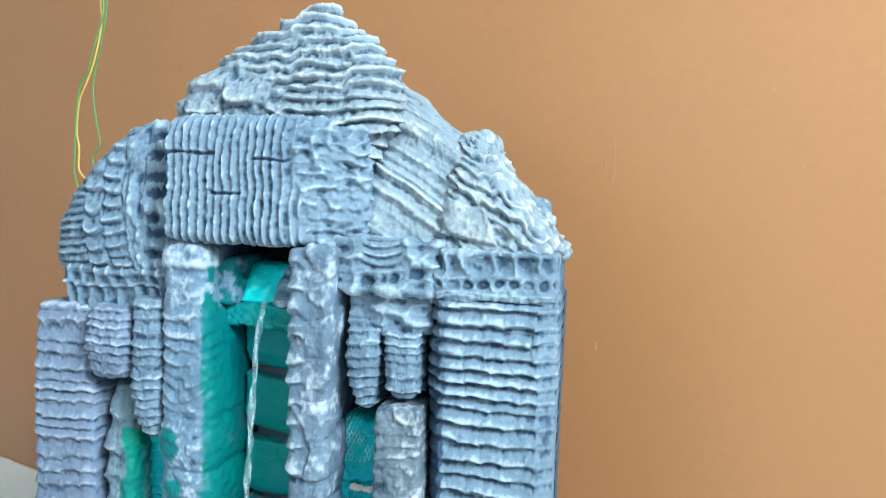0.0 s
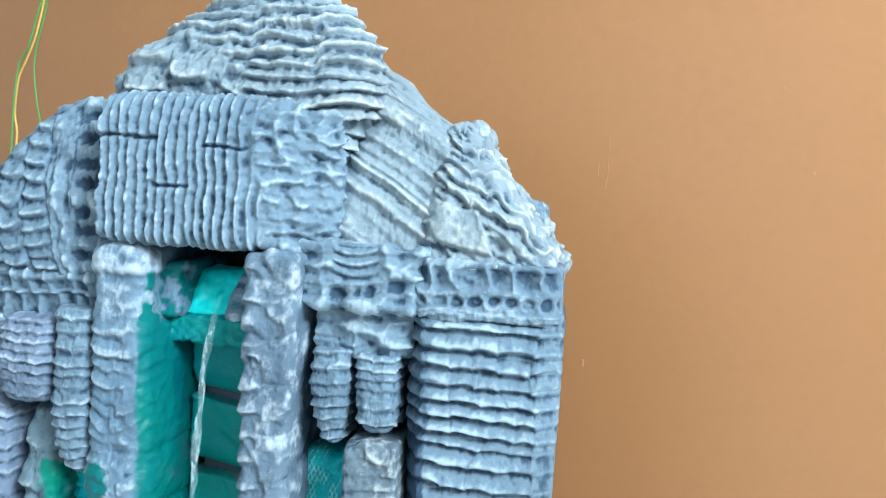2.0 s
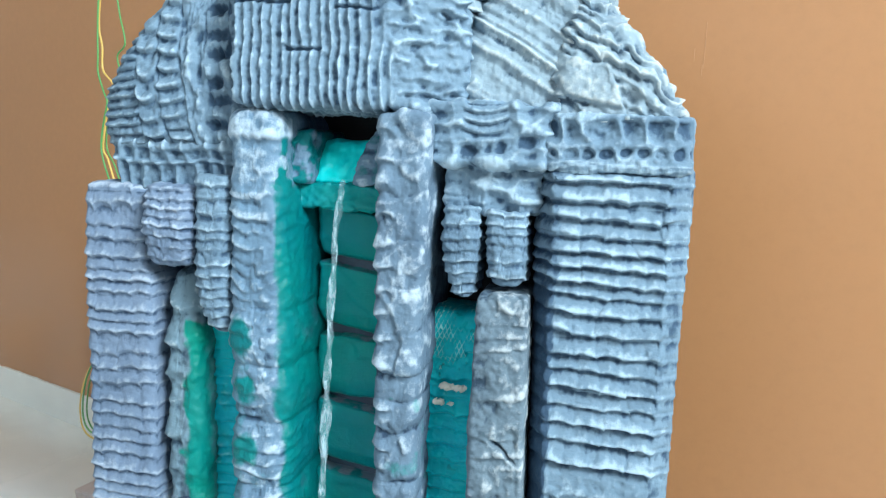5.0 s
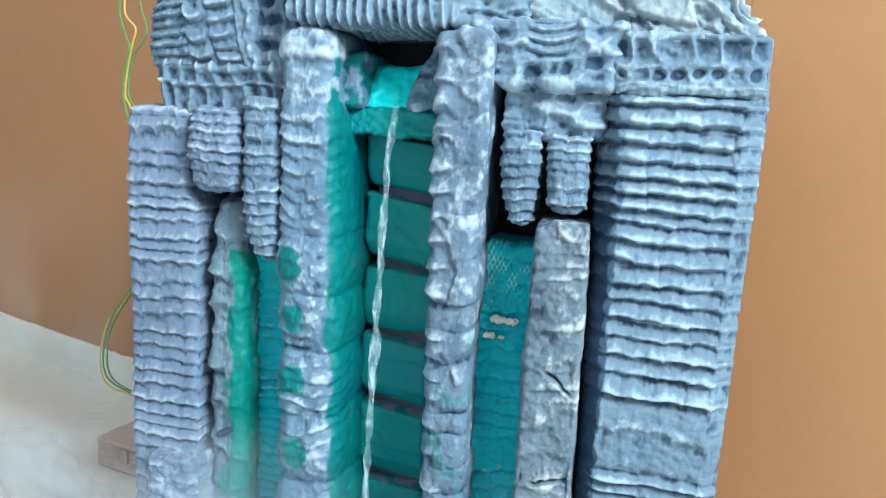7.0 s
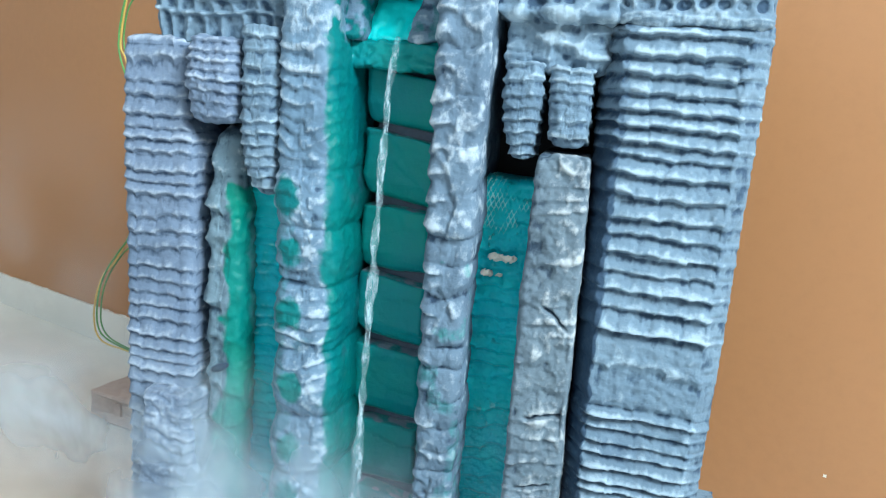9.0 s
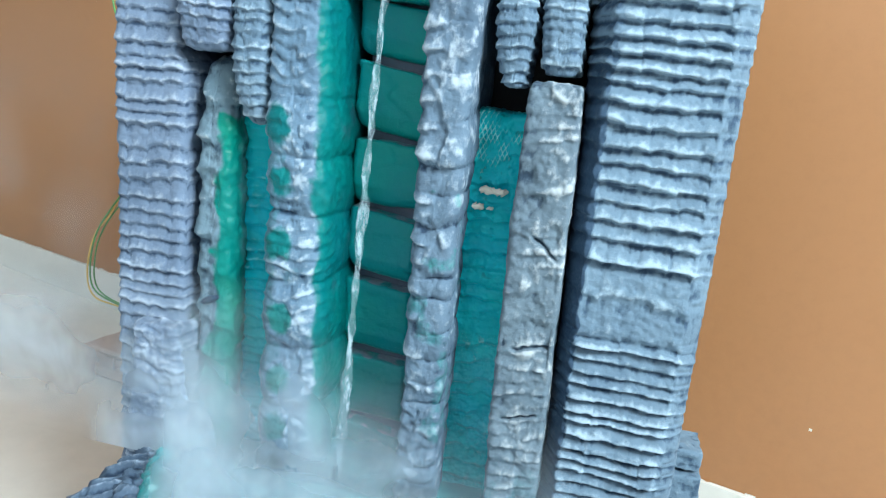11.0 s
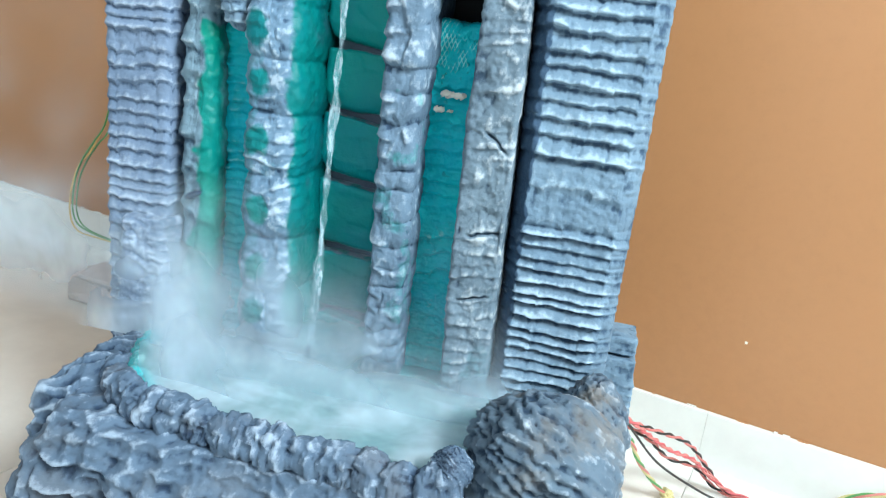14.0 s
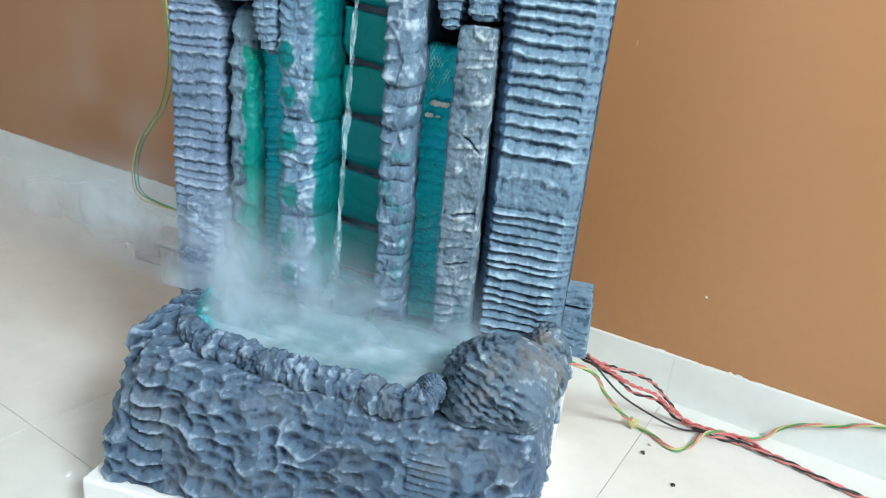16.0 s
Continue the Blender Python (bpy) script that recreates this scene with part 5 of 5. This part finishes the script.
bm = bmesh.new()
bmesh.ops.create_icosphere(bm, subdivisions=3, radius=0.0085)
for v in bm.verts:
    v.co *= 1 + 0.5 * noise.noise(v.co * 300)
knot = part("tape_joint", bm, STRAW, None)
knot.location = (0.103, 0.868, 0.011)
tagged(knot, "small taped joint of green and yellow wire", "tape")

HANG = 0.85   # the wires hang a hand's breadth from the wall


def hung(pairs, off=0.0):
    return [room(a, HANG + off, z) for a, z in pairs]


cable("hanging_wire", hung([(-1.30, 1.50), (-1.327, 1.30), (-1.331, 1.215), (-1.327, 1.18), (-1.331, 1.153), (-1.346, 1.109), (-1.359, 1.082), (-1.381, 1.049), (-1.400, 1.024), (-1.409, 0.99), (-1.412, 0.95), (-1.404, 0.918), (-1.404, 0.874), (-1.374, 0.847), (-1.383, 0.821), (-1.393, 0.797), (-1.404, 0.763), (-1.411, 0.720), (-1.394, 0.694), (-1.36, 0.60), (-1.355, 0.47), (-1.385, 0.37), (-1.421, 0.319), (-1.451, 0.283), (-1.487, 0.252), (-1.511, 0.213), (-1.525, 0.173), (-1.528, 0.140), (-1.520, 0.112), (-1.492, 0.097), (-1.425, 0.098), (-1.32, 0.10), (-1.15, 0.09)]), (YELLOW,), "yellow wire hanging in loose loops", 0.0019)
cable("hanging_wire", hung([(-1.29, 1.50), (-1.31, 1.30), (-1.3125, 1.212), (-1.314, 1.179), (-1.331, 1.147), (-1.346, 1.115), (-1.365, 1.071), (-1.389, 1.049), (-1.402, 1.004), (-1.408, 0.95), (-1.410, 0.90), (-1.411, 0.869), (-1.395, 0.832), (-1.385, 0.812), (-1.396, 0.78), (-1.407, 0.74), (-1.404, 0.70), (-1.36, 0.60), (-1.35, 0.47), (-1.385, 0.36), (-1.425, 0.3125), (-1.466, 0.268), (-1.492, 0.225), (-1.506, 0.177), (-1.506, 0.138), (-1.485, 0.115), (-1.421, 0.1065), (-1.30, 0.105), (-1.15, 0.095)], -0.006), (GREEN,), "green wire hanging in loose loops", 0.0019)
cable("hanging_wire", hung([(-1.285, 1.50), (-1.318, 1.215), (-1.335, 1.14), (-1.357, 1.08), (-1.365, 1.036), (-1.355, 0.978), (-1.341, 0.923), (-1.366, 0.898), (-1.348, 0.846), (-1.357, 0.826), (-1.390, 0.797), (-1.406, 0.76), (-1.408, 0.72), (-1.38, 0.68), (-1.34, 0.58), (-1.34, 0.46), (-1.39, 0.345), (-1.43, 0.305), (-1.470, 0.262), (-1.497, 0.22), (-1.510, 0.175), (-1.511, 0.136), (-1.487, 0.111), (-1.421, 0.102), (-1.28, 0.10)], 0.006), (GREEN,), "second green wire that parts from the others", 0.0017)


def crumb(x, y, size, mat, label, seed):
    """A crumb of carving waste on the floor."""
    bm = bmesh.new()
    bmesh.ops.create_icosphere(bm, subdivisions=2, radius=size)
    for v in bm.verts:
        v.co *= 1 + 0.7 * noise.noise(v.co / size * 1.3 + Vector((seed, 0, 0)))
        v.co.z = v.co.z * 0.5 + size * 0.45
    ob = part("crumb", bm, mat, None)
    ob.location = (x, y, 0)
    return tagged(ob, label, "crumb", "crumbs on the floor")


crumb(0.121, 0.802, 0.0038, DARK, "small dark crumb lying on the tiles", 0)
crumb(0.164, 0.736, 0.0034, DARK, "small dark crumb lying on the tiles", 1)
crumb(-0.644, 0.438, 0.0048, FOAM, "crumb of white foam lying on the tiles", 2)
crumb(0.131, 0.829, 0.003, CLAY, "brown crumb lying on the tiles", 3)

# ---- floor tiles, skirting and marks on the wall ----
PITCH_A, PITCH_B, JOINT = 0.737, 0.754, 0.0009
for i in range(-5, 4):
    for j in range(-4, 1):
        a0, b0 = -0.153 + i * PITCH_A, 0.246 + j * PITCH_B
        a1, b1 = min(a0 + PITCH_A, RIGHT), min(b0 + PITCH_B, WALL - 0.001)
        a0, b0 = max(a0, LEFT), max(b0, FRONT)
        if a1 - a0 > 0.01 and b1 - b0 > 0.01:
            tile = slab("tile", a0 + JOINT / 2, a1 - JOINT / 2, b0 + JOINT / 2, b1 - JOINT / 2, -0.02, 0.0, TILE, 0.0006)
            tile.parent = floor
skirting = tagged(new("baseboard"), "white tile skirting with a chipped painted upper edge", "skirting", kind="structure")
for i in range(-5, 4):
    a0 = max(-0.153 + i * PITCH_A, LEFT)
    a1 = min(-0.153 + (i + 1) * PITCH_A, RIGHT)
    if a1 - a0 > 0.01:
        slab("tile", a0 + 0.0001, a1 - 0.0001, WALL - 0.009, WALL - 0.0005, -0.004, 0.0893, SKIRT, 0.0008).parent = skirting
random.seed(4)
for k in range(70):
    a = random.uniform(-2.6, 1.2)
    w, h = random.uniform(0.004, 0.022), random.uniform(0.0008, 0.0026)
    chip = slab("paint_chip", a, a + w, WALL - 0.0068 + random.uniform(0, 0.003), WALL - 0.001, 0.0888, 0.0893 + h, SKIRT if k % 3 else WALLPAINT, 0.0006)
    chip.parent = skirting
for a, z, w, h in ((-0.309, 0.892, 0.0007, 0.060), (-0.311, 0.860, 0.0011, 0.014), (-0.322, 0.880, 0.0008, 0.018), (-0.326, 0.613, 0.003, 0.010), (-0.1255, 0.212, 0.004, 0.004), (-0.063, 0.88, 0.003, 0.004), (-0.102, 0.981, 0.002, 0.005)):
    scratch = slab("wall_scratch", a - w / 2, a + w / 2, WALL - 0.0006, WALL + 0.002, z - h / 2, z + h / 2, CHALK if z < 0.3 else SCUFF, 0.0004)
    tagged(scratch, "pale scratch in the brown paint", "scratch", "scratches on the wall", "structure")

# ---- the mist over the basin ----
n = Nodes("cool_mist")
puff = n.noise(9.0, 4, 0.55, (1, 1, 0.8), 0.15)
dense = n.math("MULTIPLY", n.attr("haze"), n.ramp(puff, 0.30, 0.66, 0.36, 1.0))
clear = n.tree.nodes.new("ShaderNodeBsdfTransparent")
white = n.tree.nodes.new("ShaderNodeBsdfDiffuse")
white.inputs[0].default_value = (0.76, 0.90, 1.0, 1)
through_light = n.tree.nodes.new("ShaderNodeBsdfTranslucent")
through_light.inputs[0].default_value = (0.80, 0.92, 1.0, 1)
both = n.tree.nodes.new("ShaderNodeMixShader")
n.tree.links.new(white.outputs[0], both.inputs[1])
n.tree.links.new(through_light.outputs[0], both.inputs[2])
veil = n.tree.nodes.new("ShaderNodeMixShader")
n.tree.links.new(dense, veil.inputs[0])
n.tree.links.new(clear.outputs[0], veil.inputs[1])
n.tree.links.new(both.outputs[0], veil.inputs[2])
n.tree.links.new(veil.outputs[0], n.tree.nodes["Material Output"].inputs["Surface"])
MIST = n.mat
mist = tagged(new("mist"), "thin white mist drifting over the basin water", "mist", kind="stuff")


def veil_sheet(p, d):
    """A sheet of mist over the grid of places p, with the density d; its clear parts are left away."""
    i = np.arange(d.size).reshape(d.shape)
    q = np.stack([i[:-1, :-1], i[:-1, 1:], i[1:, 1:], i[1:, :-1]], -1).reshape(-1, 4)
    q = q[d.ravel()[q].max(1) > 0]
    used, faces = np.unique(q, return_inverse=True)
    sheet = mesh_object("veil", p.reshape(-1, 3)[used].tolist(), faces.reshape(-1, 4).tolist(), MIST)
    store(sheet, "haze", d.ravel()[used])
    sheet.parent = mist


def plume(u, v, x0, z0, w, h):
    return np.exp(-((u - x0) / w) ** 2 - ((v - z0) / h) ** 2)


LEVEL = 0.246   # a little over the water
# sheets one behind another, thinner and higher towards the columns
for k, (y0, tall, dense) in enumerate(((0.583, 0.082, 0.52), (0.562, 0.078, 0.70), (0.536, 0.068, 0.90), (0.505, 0.056, 0.95), (0.474, 0.040, 0.92))):
    u, v = np.meshgrid(np.linspace(-1.08, -0.09, 161), np.linspace(0.0, 1.0, 61) ** 1.4 * max(tall, 0.08) * 2.6 + LEVEL)
    y = y0 + bumps(u, u * 0, v, 0.14, 300 + k, 2) * 0.010
    wisp = 0.6 + 0.9 * bumps(u * 0.8, u * 0, v, 0.085, 320 + k, 3)
    rise = tall * (1 + 0.75 * plume(u, v * 0, -0.45, 0, 0.085, 1) - 0.27 * smooth(u, -0.37, -0.29) - 0.10 * smooth(u, -0.25, -0.12) + 0.45 * bumps(u, u * 0, v * 0, 0.09, 340 + k, 2))
    d = dense * np.exp(-((v - LEVEL) / np.maximum(rise, 0.01)) ** 2) * np.clip(wisp, 0.12, 1.4)
    if k < 2:
        d = d + 0.42 * np.exp(-((v - LEVEL) / 0.042) ** 2) * np.clip(wisp + 0.3, 0.3, 1.2)
    if k < 3:
        d = d + 0.42 * plume(u, v, -0.545, LEVEL + 0.070, 0.105, 0.058) * np.clip(wisp, 0.1, 1.3)
    if k in (1, 2):
        d = d + 0.20 * plume(u, v, -0.455, LEVEL + 0.105, 0.070, 0.065) * np.clip(wisp + 0.1, 0.1, 1.3)
    d = d * (1 - smooth(-u, 0.53, 0.60) * (1 - smooth(v, LEVEL, LEVEL + 0.14)))
    if k < 2:
        d = d + 0.38 * plume(u, v, -0.635, LEVEL + 0.080, 0.085, 0.045) * np.clip(wisp, 0.1, 1.3)
    if k < 2:
        d = d + 0.22 * plume(u, v, -0.82, LEVEL + 0.135, 0.17, 0.080) * np.clip(wisp + 0.2, 0.2, 1.2)
    left = -1.06 if k < 2 else float(np.interp(y0, [0.445, 0.487, 0.54, 0.60], [-0.415, -0.462, -0.492, -0.512]))
    d = d * smooth(u, left, left + (0.30 if k < 2 else 0.03)) * smooth(-u, 0.10, 0.15) * smooth(-v, -(LEVEL + max(tall, 0.08) * 2.6), -(LEVEL + max(tall, 0.08) * 1.7))
    veil_sheet(np.stack([u, y, v], -1), np.where(d < 0.006, 0, np.clip(d, 0, 0.9)))
# a low one over the water
u, v = np.meshgrid(np.linspace(-0.57, -0.10, 71), np.linspace(0.0, 1.0, 41))
y = 0.428 + v * 0.167
z = 0.2535 + bumps(u, y, u * 0, 0.07, 310, 2) * 0.005 + 0.008 * v
near = np.interp(y, [0.445, 0.487, 0.54, 0.60], [-0.415, -0.462, -0.492, -0.512])
d = (0.76 + 0.26 * bumps(u, y, u * 0, 0.06, 311, 2)) * smooth(-v, -1.0, -0.6) * smooth(u - near, -0.014, 0.016) * smooth(-u, 0.105, 0.15) * smooth(v, 0.0, 0.05)
veil_sheet(np.stack([u, y, z], -1), np.where(d < 0.01, 0, d))
# a faint one drifting up beside the columns
u, v = np.meshgrid(np.linspace(-1.05, -0.575, 61), np.linspace(0.34, 0.72, 51))
y = 0.62 + bumps(u, u * 0, v, 0.14, 312, 2) * 0.010
d = 0.17 * plume(u, v, -0.68, 0.50, 0.11, 0.085) * np.clip(0.7 + 0.9 * bumps(u, u * 0, v, 0.09, 313, 3), 0.1, 1.4) * smooth(-u, 0.575, 0.60) * smooth(u, -1.05, -0.95) * smooth(v, 0.34, 0.40) * smooth(-v, -0.72, -0.66)
veil_sheet(np.stack([u, y, v], -1), np.where(d < 0.004, 0, d))
